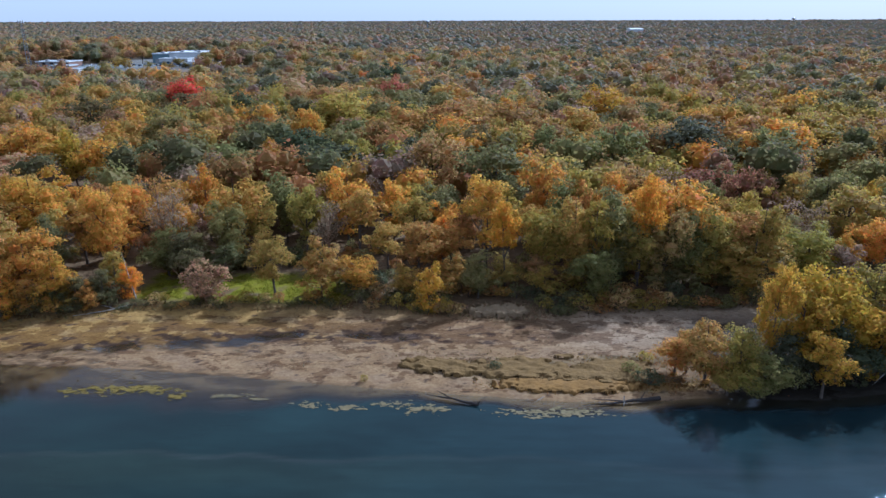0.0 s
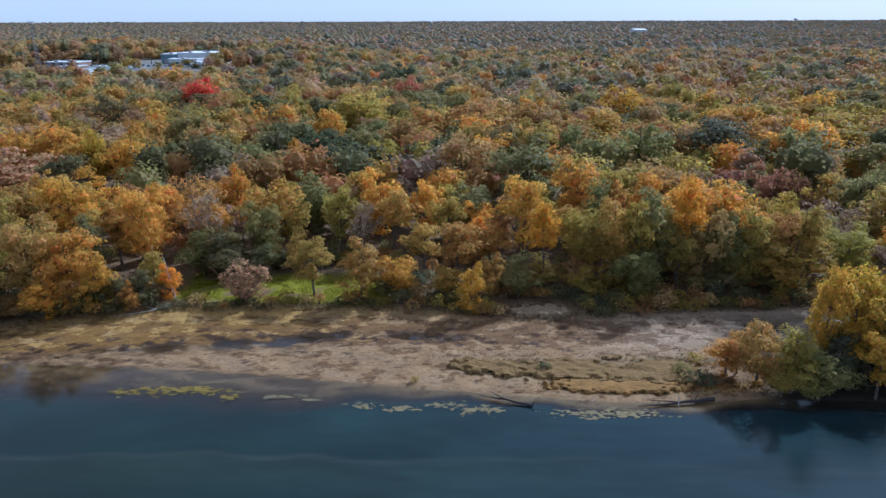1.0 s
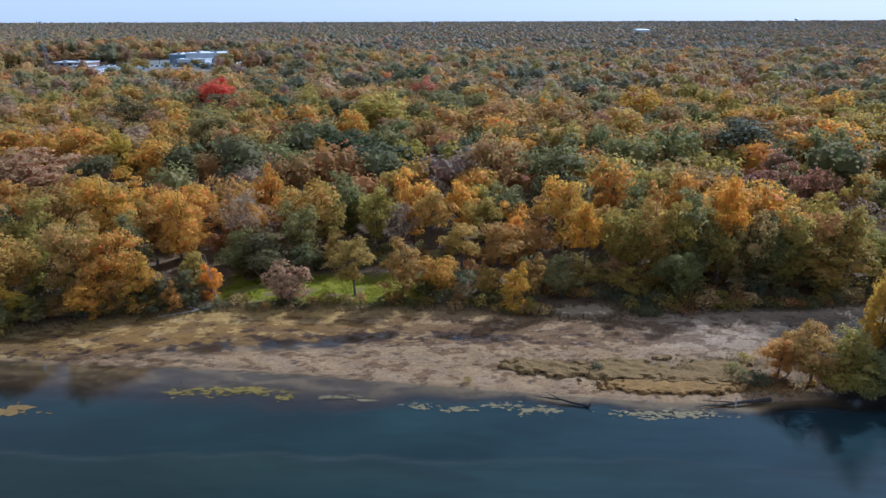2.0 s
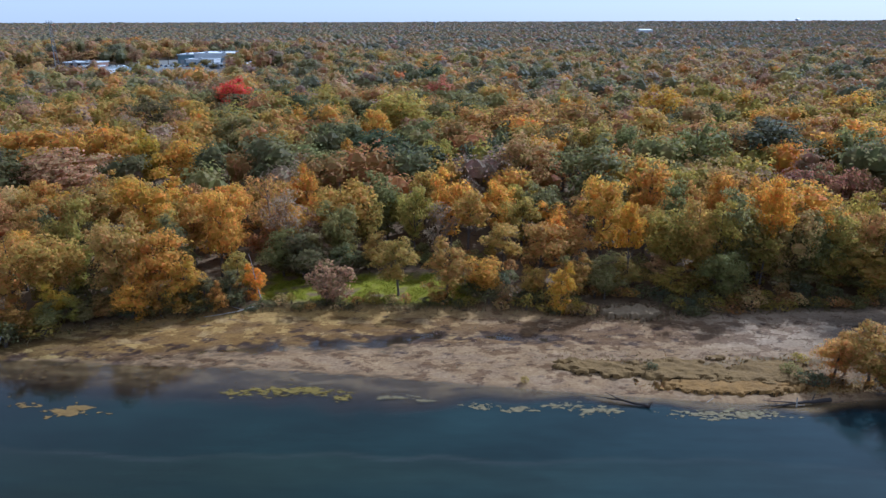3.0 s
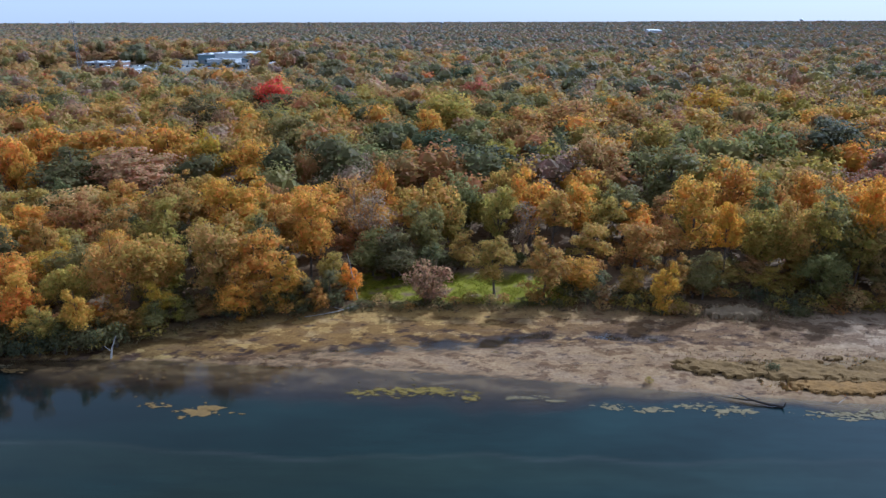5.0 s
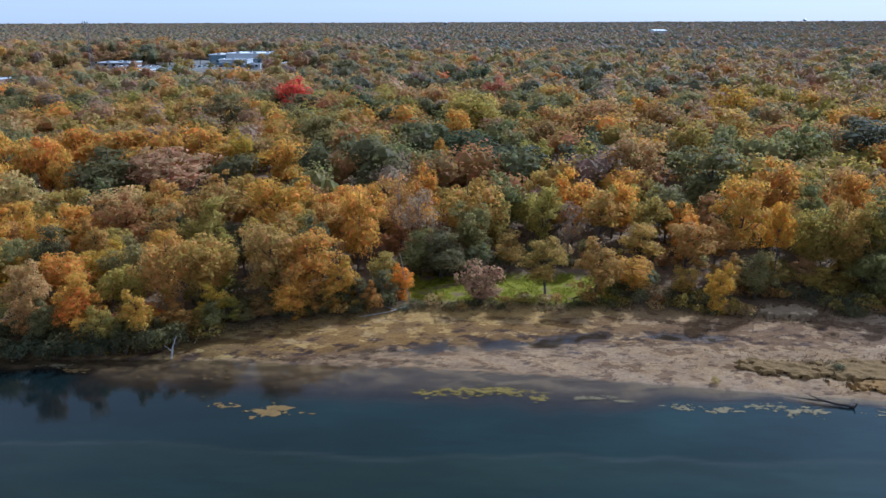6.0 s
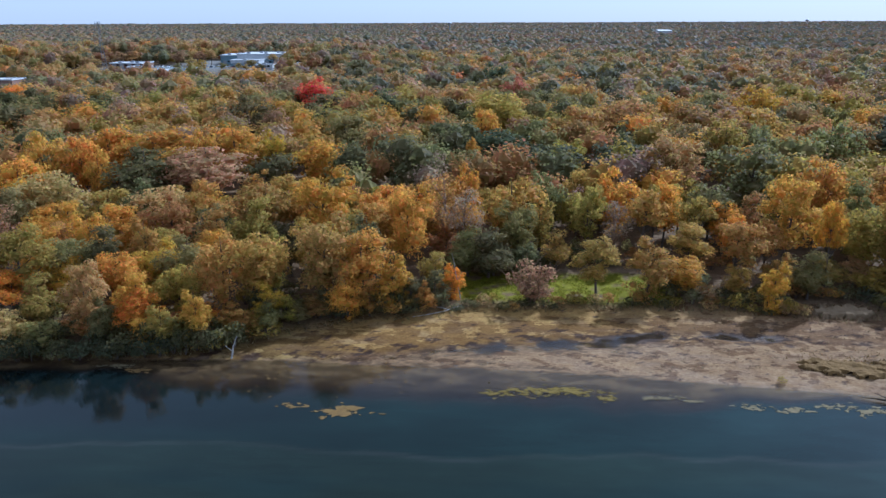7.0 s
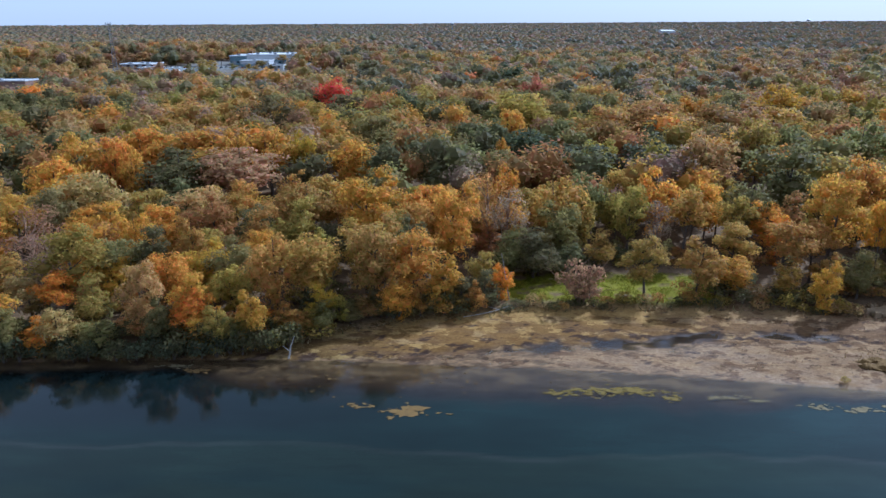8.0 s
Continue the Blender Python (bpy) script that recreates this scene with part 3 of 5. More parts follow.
tree("gold", -86.2, 127, 20.6, 12.6, 0)
tree("amber_brown", -100.4, 134, 17.6, 11.5, 1)
tree("gold", -70, 121, 19.6, 8.6, 0)
tree("amber_brown", -61.8, 129, 20.2, 10.8, 7)
tree("grey_brown", -59.2, 127.6, 18, 9, 8)
tree("orange", -57.8, 143, 18, 6.6, 0)
tree("gold", -57, 128.2, 11.6, 5.4, 9)
tree("rust", -62.6, 127.6, 8.8, 7, 5)
tree("amber_brown", -48.4, 135, 18.4, 10.6, 2)
tree("green", -40.6, 143, 17.2, 8.4, 3)
tree("olive_yellow", -43.2, 134.5, 13, 6.6, 3)
tree("gold", -26.6, 141, 18.8, 9.4, 3)
tree("olive_yellow", -33.8, 133.4, 15.4, 7, 4)
tree("dark_green", -54, 120.8, 9.8, 9.4, 5)
tree("gold", -16.6, 139.6, 14.8, 7.4, 4)
tree("olive_yellow", -11.6, 135, 13, 7.4, 4)
tree("amber_brown", -16, 124, 10.4, 7.6, 6)
tree("amber_brown", -9.4, 117.8, 12.2, 9.2, 6)
tree("amber_brown", -3.2, 119.6, 11.4, 7, 9)
tree("orange", -5.6, 129, 12.4, 5.2, 2)
tree("gold", 3, 127, 19.4, 10.4, 4)
tree("marigold", 6.4, 116.4, 16.6, 5.4, 6)
tree("olive_yellow", 14.4, 120.4, 16.8, 9.4, 1)
tree("gold", 14.8, 140.4, 21.2, 9.6, 0)
tree("marigold", 30.6, 118, 19.4, 6, 9)
tree("gold", 40.6, 126, 21.6, 15, 1)
tree("olive_yellow", 19.4, 118.4, 6.8, 6.4, 5)
tree("green", 26.6, 121.4, 10, 10, 5)
tree("green", 35.4, 119, 8.6, 9, 5)
tree("green", 24.2, 127, 13, 10, 2)
tree("green", 31, 127.4, 14, 10, 0)
tree("olive_yellow", 5.8, 117.4, 6.8, 6.6, 5)
tree("pale_tan", 12.2, 118, 6, 5.6, 4)
tree("rust", 38.4, 159, 16.8, 13.4, 1)
tree("maroon", 52.6, 153.6, 17.4, 9.2, 1)
tree("maroon", 57.8, 148, 18.8, 8.6, 0)
tree("olive_yellow", 46, 122, 14.6, 9.4, 2)
tree("green", -6.4, 142, 14.8, 8.6, 0)
tree("amber_brown", -40.6, 125.6, 8, 6, 5)
tree("green", -0.4, 116.8, 6.6, 6, 5)
tree("olive_yellow", 52.6, 129.6, 18, 7.6, 3)
tree("olive_yellow", 60.6, 119.4, 12.6, 10, 0)
tree("amber_brown", 49.6, 115.6, 12.2, 11, 2)
tree("green", 45.2, 118.4, 7.6, 8, 5)
tree("gold", 75, 124, 14, 9, 1)
tree("olive_yellow", 75.6, 134, 17.4, 12, 0)
tree("green", 82.5, 152, 18.2, 8.6, 1)
tree("yellow", 82.8, 141.4, 17.2, 5, 2)
tree("maroon", 61.4, 147, 18.4, 8.4, 2)
tree("amber_brown", 81.6, 172, 16.4, 9, 0)
tree("olive_yellow", 98.6, 209, 23.4, 19, 1)
tree("green", 80.4, 187.6, 21.4, 13, 0)
tree("gold", 74.8, 189.4, 20.6, 9, 1)
tree("dark_green", 71.4, 190, 18.6, 12.4, 2)
tree("gold", -141, 175, 23.2, 20, 1)
tree("dark_green", -138.4, 163, 19.4, 18.6, 2)
tree("gold", -121.8, 183, 21.8, 13.6, 1)
tree("gold", -128.4, 178.4, 20.8, 7.6, 0)
tree("rose_brown", -122.6, 164.6, 19.9, 19.6, 1)
tree("gold", -97.2, 175, 20.6, 13.2, 1)
tree("yellow", -112, 186, 19.2, 8.6, 0)
tree("olive_yellow", -123, 251.6, 21.4, 13, 1)
tree("dark_green", -139, 248.6, 23.2, 14.6, 0)
tree("green", -97.4, 214, 21.8, 15, 1)
tree("dark_green", -121, 287, 20.8, 21, 1)
tree("red", -128.6, 306, 24.8, 14, 0)
tree("rust", -104.8, 271.6, 21.4, 9, 0)
tree("deep_green", -94.8, 278, 22.2, 13, 0)
tree("grey_brown", -66.4, 173.4, 16.8, 11, 8)
tree("green", -57.8, 179, 16.6, 10, 1)
tree("deep_green", -40.8, 182, 16.6, 20, 0)
tree("deep_green", -50, 204, 18.8, 17.6, 1)
tree("gold", -57.4, 193, 18.2, 4.6, 2)
tree("deep_green", -19, 183.6, 19.2, 12.6, 2)
tree("olive_yellow", -31.4, 185.6, 17.8, 10, 0)
tree("pale_tan", -9, 166.4, 21.2, 13.6, 4)
tree("green", 5, 152.6, 23.6, 15, 0)
tree("rust", -6.2, 224, 25, 21, 1)
tree("amber_brown", -24, 226, 23.6, 18, 1)
tree("rust", 14, 226, 24, 19, 0)
tree("amber_brown", 33, 230, 23, 17, 1)
tree("green", 4, 190.6, 22.8, 11.6, 1)
tree("olive_yellow", 12, 186, 23.2, 10.6, 0)
tree("green", 21.6, 187.4, 22.8, 8.8, 1)
tree("yellow", 51.2, 266.6, 24.8, 14.6, 0)
tree("green", 38.2, 185, 23.8, 13.8, 2)
tree("deep_green", 61.6, 197.6, 24.2, 20, 1)
tree("rust", 51.4, 195.4, 20.8, 10.6, 0)
tree("olive_yellow", -45.2, 251, 25.2, 20.6, 1)
tree("gold", -54.6, 223.4, 23.4, 10.6, 1)
tree("red_brown", -36.4, 331, 22.8, 12.4, 0)
tree("deep_green", -43.8, 394, 25.8, 15, 0)
tree("gold", 87.6, 198, 23.8, 18, 1)
tree("gold", -162.2, 149, 19.8, 12.6, 1)
tree("yellow", -162, 143.4, 15.8, 8.6, 2)
tree("pale_tan", -146.8, 138.6, 19, 12.6, 1)
tree("gold", -150.4, 161.6, 18.6, 6.6, 3)
tree("pale_tan", -123.2, 139, 15.4, 12.8, 1)
tree("yellow", -122.2, 134, 12.2, 5.6, 2)
tree("gold", -152.4, 174.6, 24.2, 12.6, 1)
tree("gold", -164.6, 163.6, 23.2, 10.6, 0)
tree("gold", -156.2, 165.2, 23.2, 9.6, 1)
tree("olive_yellow", -131.4, 101.2, 15.2, 10.6, 4)
tree("green", -126.4, 106, 12.8, 8.6, 0)
tree("yellow", -126, 103.4, 10.6, 8, 2)
tree("gold", -114.4, 101.6, 12.8, 7.4, 1)
tree("yellow", -110.8, 107, 11.4, 9.4, 0)
tree("pale_tan", -115.8, 91.6, 12.8, 6, 4)
tree("orange", -130.6, 96.4, 9.2, 7.2, 6)
tree("pale_tan", -136, 95.8, 9, 6.6, 4)
tree("red_brown", -129, 100.6, 8, 5.6, 2)
tree("orange", -108.6, 92.6, 9.8, 6.4, 2)
tree("orange", -139.6, 137.4, 9.8, 4.2, 2)
tree("rose_brown", -148.8, 117.4, 15.2, 12, 8)
tree("grey_brown", -141.4, 111, 12, 9, 7)
tree("rust", -134, 120, 11, 9, 4)
tree("olive_yellow", -104, 99, 11.6, 7, 2)

# the tall front of the wood above the shaded silt
for k, tint in enumerate(["amber_brown", "olive_yellow", "green", "olive_yellow", "pale_tan", "green", "olive_yellow", "copper", "olive_yellow"]):
    tree(tint, 18.5 + 4.2 * k + tree_rng.uniform(-0.8, 0.8), 118.8 + tree_rng.uniform(-1.5, 1.5), tree_rng.uniform(15.5, 19), tree_rng.uniform(7.5, 9.5), (2, 3, 5, 2)[k % 4])

# the rest of the near wood, closed up between the trees above
FILL = ["olive_yellow"] * 6 + ["amber_brown"] * 7 + ["green"] * 4 + ["dark_green"] + ["rust"] * 3 + ["grey_brown"] * 2 + ["gold"] * 2

WARM = ["amber_brown"] * 4 + ["olive_yellow"] * 3 + ["gold"] * 5 + ["rust", "green", "dark_green", "orange"]


def plant(x, y, height, width, keep=0.36):
    spots = np.array(PLANTED)
    if np.any(np.hypot(spots[:, 0] - x, spots[:, 1] - y) < keep * (spots[:, 2] + width)) or float(open_ground(x, y)) > 0.3:
        return
    tree(tree_rng.choice(FILL if x > -66 else WARM), x, y, height, width, tree_rng.choice((0, 2, 10, 10, 5, 5, 4)) if y < 125 else None)


for gap_y in range(96, 154, 5):
    for gap_x in range(int(-70 - 0.72 * gap_y), int(0.74 * gap_y) + 1, 5):
        px, py = gap_x + tree_rng.uniform(-2.5, 2.5), gap_y + tree_rng.uniform(-2.5, 2.5)
        if py - float(bank(px)) > 5.0:
            near = py - float(bank(px)) < 12
            plant(px, py, tree_rng.uniform(6, 10) + 2.5 * (px > 17) if near else tree_rng.uniform(11, 15.5) + 3.0 * (px > 17), tree_rng.uniform(5, 7.5) if near else tree_rng.uniform(6.5, 9.5))


# ---------------------------------------------------------------- the wood beyond, joined
def stock_crowns(count, lobes, sprays, size, leaf, seed, sides=5, rows=3, shrink=0.78, single=0.7, twigs=0):
    out = []
    for k in range(count):
        rng = np.random.default_rng(seed + k)
        spots, outward, mids, sizes = crown_shape(rng, lobes, sprays, 0.2, size, 1.0, 1.25, 0.84, twigs)
        tall = np.array([1, 1, 1.5])
        sprays_, hearts = leaves(rng, spots * tall, outward, leaf, 0.35), cores(mids, sizes, shrink, sides, rows) * tall
        middle = np.array([0, 0, 0.7])
        out.append((np.concatenate([sprays_, hearts]), np.concatenate([soft_normals(sprays_, outward, middle, single), soft_normals(hearts, None, middle, single)])))
    return out


WEIGHTS = {"olive_yellow": 0.20, "amber_brown": 0.29, "green": 0.16, "dark_green": 0.13, "rust": 0.15, "grey_brown": 0.06, "rose_brown": 0.05, "pale_tan": 0.05, "gold": 0.05, "orange": 0.008}


def woods(y0, y1, spacing, crowns, seed, label, haze=0.0):
    """Joined crowns that fill the land between two distances."""
    rng = np.random.default_rng(seed)
    ys = np.arange(y0, y1, spacing)
    rows = []
    for y in ys:
        xs = np.arange(-78 - 0.71 * y, 0.65 * y + 16, spacing)
        rows.append(np.stack([xs + rng.uniform(-0.7, 0.7, len(xs)) * spacing, y + rng.uniform(-0.7, 0.7, len(xs)) * spacing], 1))
    spots = np.concatenate(rows)
    spots = spots[(open_ground(spots[:, 0], spots[:, 1]) < 0.3) & (np.hypot(spots[:, 0], spots[:, 1]) < 4600)]
    taken = np.array(PLANTED)
    if y0 < 400:
        gap = np.min(np.hypot(spots[:, None, 0] - taken[None, :, 0], spots[:, None, 1] - taken[None, :, 1]) - 0.5 * taken[None, :, 2], axis=1)
        spots = spots[gap > 2.2]
    n = len(spots)
    names = list(WEIGHTS)
    grove = wave(spots[:, 0], spots[:, 1], 130, 41), wave(spots[:, 0], spots[:, 1], 60, 42)
    chance = np.tile(np.array([WEIGHTS[k] for k in names]), (n, 1))
    for k, name in enumerate(names):
        if name in ("dark_green", "green"):
            chance[:, k] *= np.exp(2.3 * grove[0])
        if name in ("gold", "orange", "rust"):
            chance[:, k] *= np.exp(2.3 * grove[1])
    chance = chance / chance.sum(1, keepdims=True)
    pick = (chance.cumsum(1) < rng.random((n, 1))).sum(1).clip(0, len(names) - 1)
    tint = np.array([TINTS[k] for k in names])[pick] * rng.uniform(0.82, 1.18, (n, 1)) * rng.uniform(0.95, 1.05, (n, 3))
    # aerial haze in the leaf colour: far bands lightened, then greyed
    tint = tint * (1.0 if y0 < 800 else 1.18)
    tint = tint + haze * (np.array([0.175, 0.162, 0.140]) - tint)
    width = spacing * rng.uniform(1.05, 1.75, n)
    height = np.clip(width * rng.uniform(0.85, 1.25, n), 9, 18 if y0 < 800 else 13)
    uneven = 1.7 if y0 < 800 else 1.0
    foot = ground(spots[:, 0], spots[:, 1]) + np.clip(18.0 - height, 0.5, 9) + rng.normal(0, uneven, n) - (1.6 if y0 < 400 else 2.6)
    # at the edge of open ground the crowns come down to the grass
    edge = open_ground(spots[:, 0], spots[:, 1] - 10) + open_ground(spots[:, 0], spots[:, 1] - 22) > 0.15
    height = np.where(edge, 15.0, height)
    foot = np.where(edge, ground(spots[:, 0], spots[:, 1]) - 3.0, foot)
    turn = rng.uniform(0, 2 * np.pi, n)
    which = rng.integers(0, len(crowns), n)
    pieces, shades, normals = [], [], []
    for k, (crown, facing_) in enumerate(crowns):
        sel = np.flatnonzero(which == k)
        if not len(sel):
            continue
        c, s = np.cos(turn[sel])[:, None, None], np.sin(turn[sel])[:, None, None]
        w, h = width[sel][:, None, None], height[sel][:, None, None] / 1.5
        x = (crown[None, ..., 0] * c - crown[None, ..., 1] * s) * w + spots[sel, 0][:, None, None]
        y = (crown[None, ..., 0] * s + crown[None, ..., 1] * c) * w + spots[sel, 1][:, None, None]
        z = crown[None, ..., 2] * h + foot[sel][:, None, None]
        pieces.append(np.stack([x, y, z], -1).reshape(-1, 4, 3))
        shades.append(np.repeat(tint[sel], len(crown), axis=0))
        c, s = c[:, :, 0], s[:, :, 0]
        normals.append(np.stack([facing_[None, :, 0] * c - facing_[None, :, 1] * s, facing_[None, :, 0] * s + facing_[None, :, 1] * c, np.broadcast_to(facing_[None, :, 2], (len(sel), len(crown)))], -1).reshape(-1, 3))
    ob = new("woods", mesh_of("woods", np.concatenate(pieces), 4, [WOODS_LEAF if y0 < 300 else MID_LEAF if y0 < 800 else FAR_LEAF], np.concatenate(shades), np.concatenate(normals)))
    return tagged(ob, label, "woodland", kind="stuff")


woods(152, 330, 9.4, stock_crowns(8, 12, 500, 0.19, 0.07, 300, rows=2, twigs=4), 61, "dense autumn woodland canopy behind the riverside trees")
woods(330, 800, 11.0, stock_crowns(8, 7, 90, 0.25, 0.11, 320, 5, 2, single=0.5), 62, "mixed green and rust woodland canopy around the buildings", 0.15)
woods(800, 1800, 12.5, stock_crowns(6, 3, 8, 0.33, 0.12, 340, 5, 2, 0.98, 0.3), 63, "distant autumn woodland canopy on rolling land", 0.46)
woods(1800, 4600, 17.0, stock_crowns(6, 1, 1, 0.5, 0.1, 360, 5, 2, 1.0, 0.2), 64, "far woodland greyed with painted haze, reaching the horizon", 0.55)


# ---------------------------------------------------------------- shrubs and single trees along the bank
SHRUBS = []
for seed, (lobes, count, leaf) in enumerate([(14, 420, 0.34), (11, 420, 0.36), (18, 420, 0.32), (34, 1500, 0.2)]):
    rng = np.random.default_rng(500 + seed)
    spots, outward, mids, sizes = crown_shape(rng, lobes, count, 0.0, 0.19 if seed < 3 else 0.12)
    scale = np.array([4.4, 4.4, 3.2])
    foliage = leaves(rng, spots * scale, outward, leaf)
    stems = []
    for k in range(0, lobes, 1 if seed == 3 else 2):
        tip = mids[k] * scale
        stems.append(tube([(tip[0] * 0.1, tip[1] * 0.1, -0.2), tip * np.array([0.45, 0.45, 0.55]), tip], [0.06, 0.04, 0.012], 5))
        if seed == 3:
            for twig in range(6):
                stems.append(tube([tip * 0.8, tip + rng.normal(size=3) * 0.45 + np.array([0, 0, 0.4])], [0.025, 0.008], 4))
    SHRUBS.append((mesh_of("stem", np.concatenate(stems), 4, [TWIG if seed == 3 else BARK]), mesh_of("foliage", foliage, 4, [LEAF], None, soft_normals(foliage, outward, np.array([0, 0, 1.2])))))


def shrub(tint, x, y, height, width, shape=None, label=""):
    root = new("shrub")
    shape = tree_rng.randrange(3) if shape is None else shape
    root.matrix_world = pose(x, y, float(ground(x, y)), 0, 0, tree_rng.uniform(0, 360)) @ Matrix.Diagonal((width / 4.4, width / 4.4, height / 3.2, 1))
    tagged(root, label or f"{'low' if height < 2 else 'bushy'} shrub with {TINT_WORDS[tint]} leaves on the bank", "shrub", "shrubs along the bank")
    stems, foliage = new("stem", SHRUBS[shape][0]), new("foliage", SHRUBS[shape][1])
    stems.parent = foliage.parent = root
    shade = tree_rng.uniform(0.8, 1.2)
    foliage.color = (*[min(1.0, c * shade) for c in TINTS[tint]], 1)
    return root


# the clearing's edge
tree("marigold", -60.2, 110.4, 7.2, 4.0, 10, label="small bright orange tree beside the lawn")
shrub("rose_brown", -46.6, 109.4, 7.4, 11.0, 3, "large leafless pinkish-grey bush at the lawn's edge")
tree("olive_yellow", -35.0, 112.6, 10.8, 7.2, 4, label="slender yellowing tree on the lawn")
tree("amber_brown", -26.4, 111.6, 12.4, 8.0, 10, label="rounded amber-brown tree at the edge of the silt")
lean_tree = tree("yellow", -7.0, 104.6, 10.5, 4.8, 10, label="leaning bright yellow tree at the edge of the silt")
lean_tree.matrix_world = pose(0, -1.2, -0.2) @ lean_tree.matrix_world @ pose(0, 0, 0, 0, 9, 0)
tree("green", -58.0, 121.0, 10.0, 7.5, 5)
tree("green", -53.0, 122.0, 9.0, 7.0, 5)
for bx, by, bh, bw, tint in [(-44.5, 126.5, 4, 5, "dark_green"), (-47.5, 123, 7, 6, "dark_green"), (-30, 129, 3, 5, "green"), (-24, 130, 3.5, 5, "rust"), (-36, 130, 4, 5, "dark_green")]:
    tree(tint, bx, by, bh, bw, 10)

# the point, where trees hang over the water
tree("copper", 28.8, 86.6, 7.4, 5.6, 2, label="copper-orange tree leaning on the sandy point")
tree("copper", 30.8, 87.6, 6.8, 4.6, 4)
tree("copper", 32.4, 84.6, 10.2, 6.6, 2, label="tan-leaved tree on the sandy point")
tree("olive_yellow", 36.0, 82.4, 10.0, 7.0, 5, label="amber and green tree hanging over the river")
tree("green", 39.0, 81.0, 7.2, 6.0, 5, label="amber-green tree with branches that dip to the water")
tree("olive_yellow", 34.4, 81.6, 6.4, 5.0, 5)
tree("yellow", 41.2, 86.4, 17.4, 5.2, 4, label="tall thin yellowing tree behind the point")
tree("yellow", 46.6, 81.4, 9.4, 6.2, 4, label="bright yellow tree over the shaded bank")
tree("yellow", 46.4, 87.6, 14.6, 7.0, 0)
tree("yellow", 51.5, 90.0, 17.6, 9.6, 1)
tree("olive_yellow", 57.4, 92.0, 16.0, 9.0, 0)
tree("yellow", 56.0, 86.6, 13.0, 7.4, 2)
tree("olive_yellow", 63.0, 92.0, 15.0, 9.0, 0)
# deep green trees fill the gap here; their dark tint stands for its shade
tree("deep_green", 43.4, 85.0, 8.0, 6.4, 5)
tree("deep_green", 50.4, 85.6, 9.0, 8.0, 5)
tree("deep_green", 57.4, 87.4, 8.0, 8.0, 5)
tree("deep_green", 63.5, 88.0, 8.0, 8.5, 5)
tree("deep_green", 48.5, 92.0, 8.0, 8.0, 5)
for sx, sy, sh, sw, tint in [(24.6, 83.8, 2.4, 4.6, "deep_green"), (22.8, 86.6, 2.2, 3.4, "green"), (44.0, 83.2, 3.0, 5.0, "deep_green"), (58.5, 86.6, 3.5, 6.0, "deep_green"), (3.6, 87.2, 1.5, 2.2, "deep_green"), (65.5, 86.8, 3.5, 6.0, "deep_green"), (52.5, 84.8, 2.6, 5.0, "deep_green"), (25.8, 90.6, 1.6, 2.8, "olive_yellow"), (-14.5, 83.5, 0.9, 1.6, "olive_yellow"), (38.0, 87.6, 4.0, 6.0, "deep_green")]:
    shrub(tint, sx, sy, sh, sw)

# undergrowth along the foot of the wood
UNDER = ["deep_green", "dark_green", "dark_green", "dark_green", "green", "green", "olive_yellow", "rust", "amber_brown", "pale_tan"]
for k in range(128):
    bx = -142 + 218 * (k + tree_rng.uniform(-0.4, 0.4)) / 128
    lawn = -60 < bx < -24
    by = float(bank(bx)) + tree_rng.uniform(0.8, 3.0 if lawn else 7.0)
    big = 1.7 if lawn else 2.6 if bx > -70 else 3.4
    if -2 < bx < 11 and by < 111:
        continue
    shrub(tree_rng.choice(UNDER), bx, by, big * tree_rng.uniform(0.6, 1.4), big * tree_rng.uniform(1.3, 2.2))


# low dark brush where the bank meets the silt
for k in range(34):
    bx = -22 + 78 * (k + tree_rng.uniform(-0.45, 0.45)) / 34
    if -2 < bx < 11:
        continue
    shrub(tree_rng.choice(["dark_green", "green", "olive_yellow", "rust", "pale_tan"]), bx, float(bank(bx)) + tree_rng.uniform(0.0, 3.0), tree_rng.uniform(1.2, 3.2), tree_rng.uniform(2.6, 5.0))

# brush under the first rows of trees
for k in range(76):
    bx = -150 + 232 * tree_rng.random()
    by = float(bank(bx)) + tree_rng.uniform(3.0, 18.0)
    if float(open_ground(bx, by)) < 0.3:
        shrub(tree_rng.choice(["deep_green", "deep_green", "dark_green", "green", "olive_yellow", "rust"]), bx, by, tree_rng.uniform(2.0, 4.2), tree_rng.uniform(3.2, 6.0))

# low trees that hide the foot of the wood upstream
for k in range(22):
    ux = -102 + 1.85 * k + tree_rng.uniform(-0.6, 0.6)
    tree(tree_rng.choice(["green", "olive_yellow", "dark_green", "amber_brown", "rust"]), ux, float(bank(ux)) + tree_rng.uniform(1.6, 4.5), tree_rng.uniform(3.6, 7.0), tree_rng.uniform(3.2, 5.0), tree_rng.choice((5, 5, 10)))

# undergrowth in the open wood behind the lawn
for k in range(26):
    shrub(tree_rng.choice(["dark_green", "green", "olive_yellow", "rust", "amber_brown", "pale_tan"]), tree_rng.uniform(-47, -2), tree_rng.uniform(124.5, 137), tree_rng.uniform(1.6, 3.8), tree_rng.uniform(3.0, 5.5))

# trees that lean over the shaded bank upstream
for k in range(12):
    ux = -144 + 4.5 * k + tree_rng.uniform(-1.0, 1.0)
    tree(tree_rng.choice(["olive_yellow", "amber_brown", "green", "yellow", "pale_tan", "copper", "gold", "gold", "orange"]), ux, float(bank(ux)) + tree_rng.uniform(1.4, 6.0), tree_rng.uniform(5.0, 12.0), tree_rng.uniform(4.5, 7.5), tree_rng.choice((2, 5, 10, 10)))
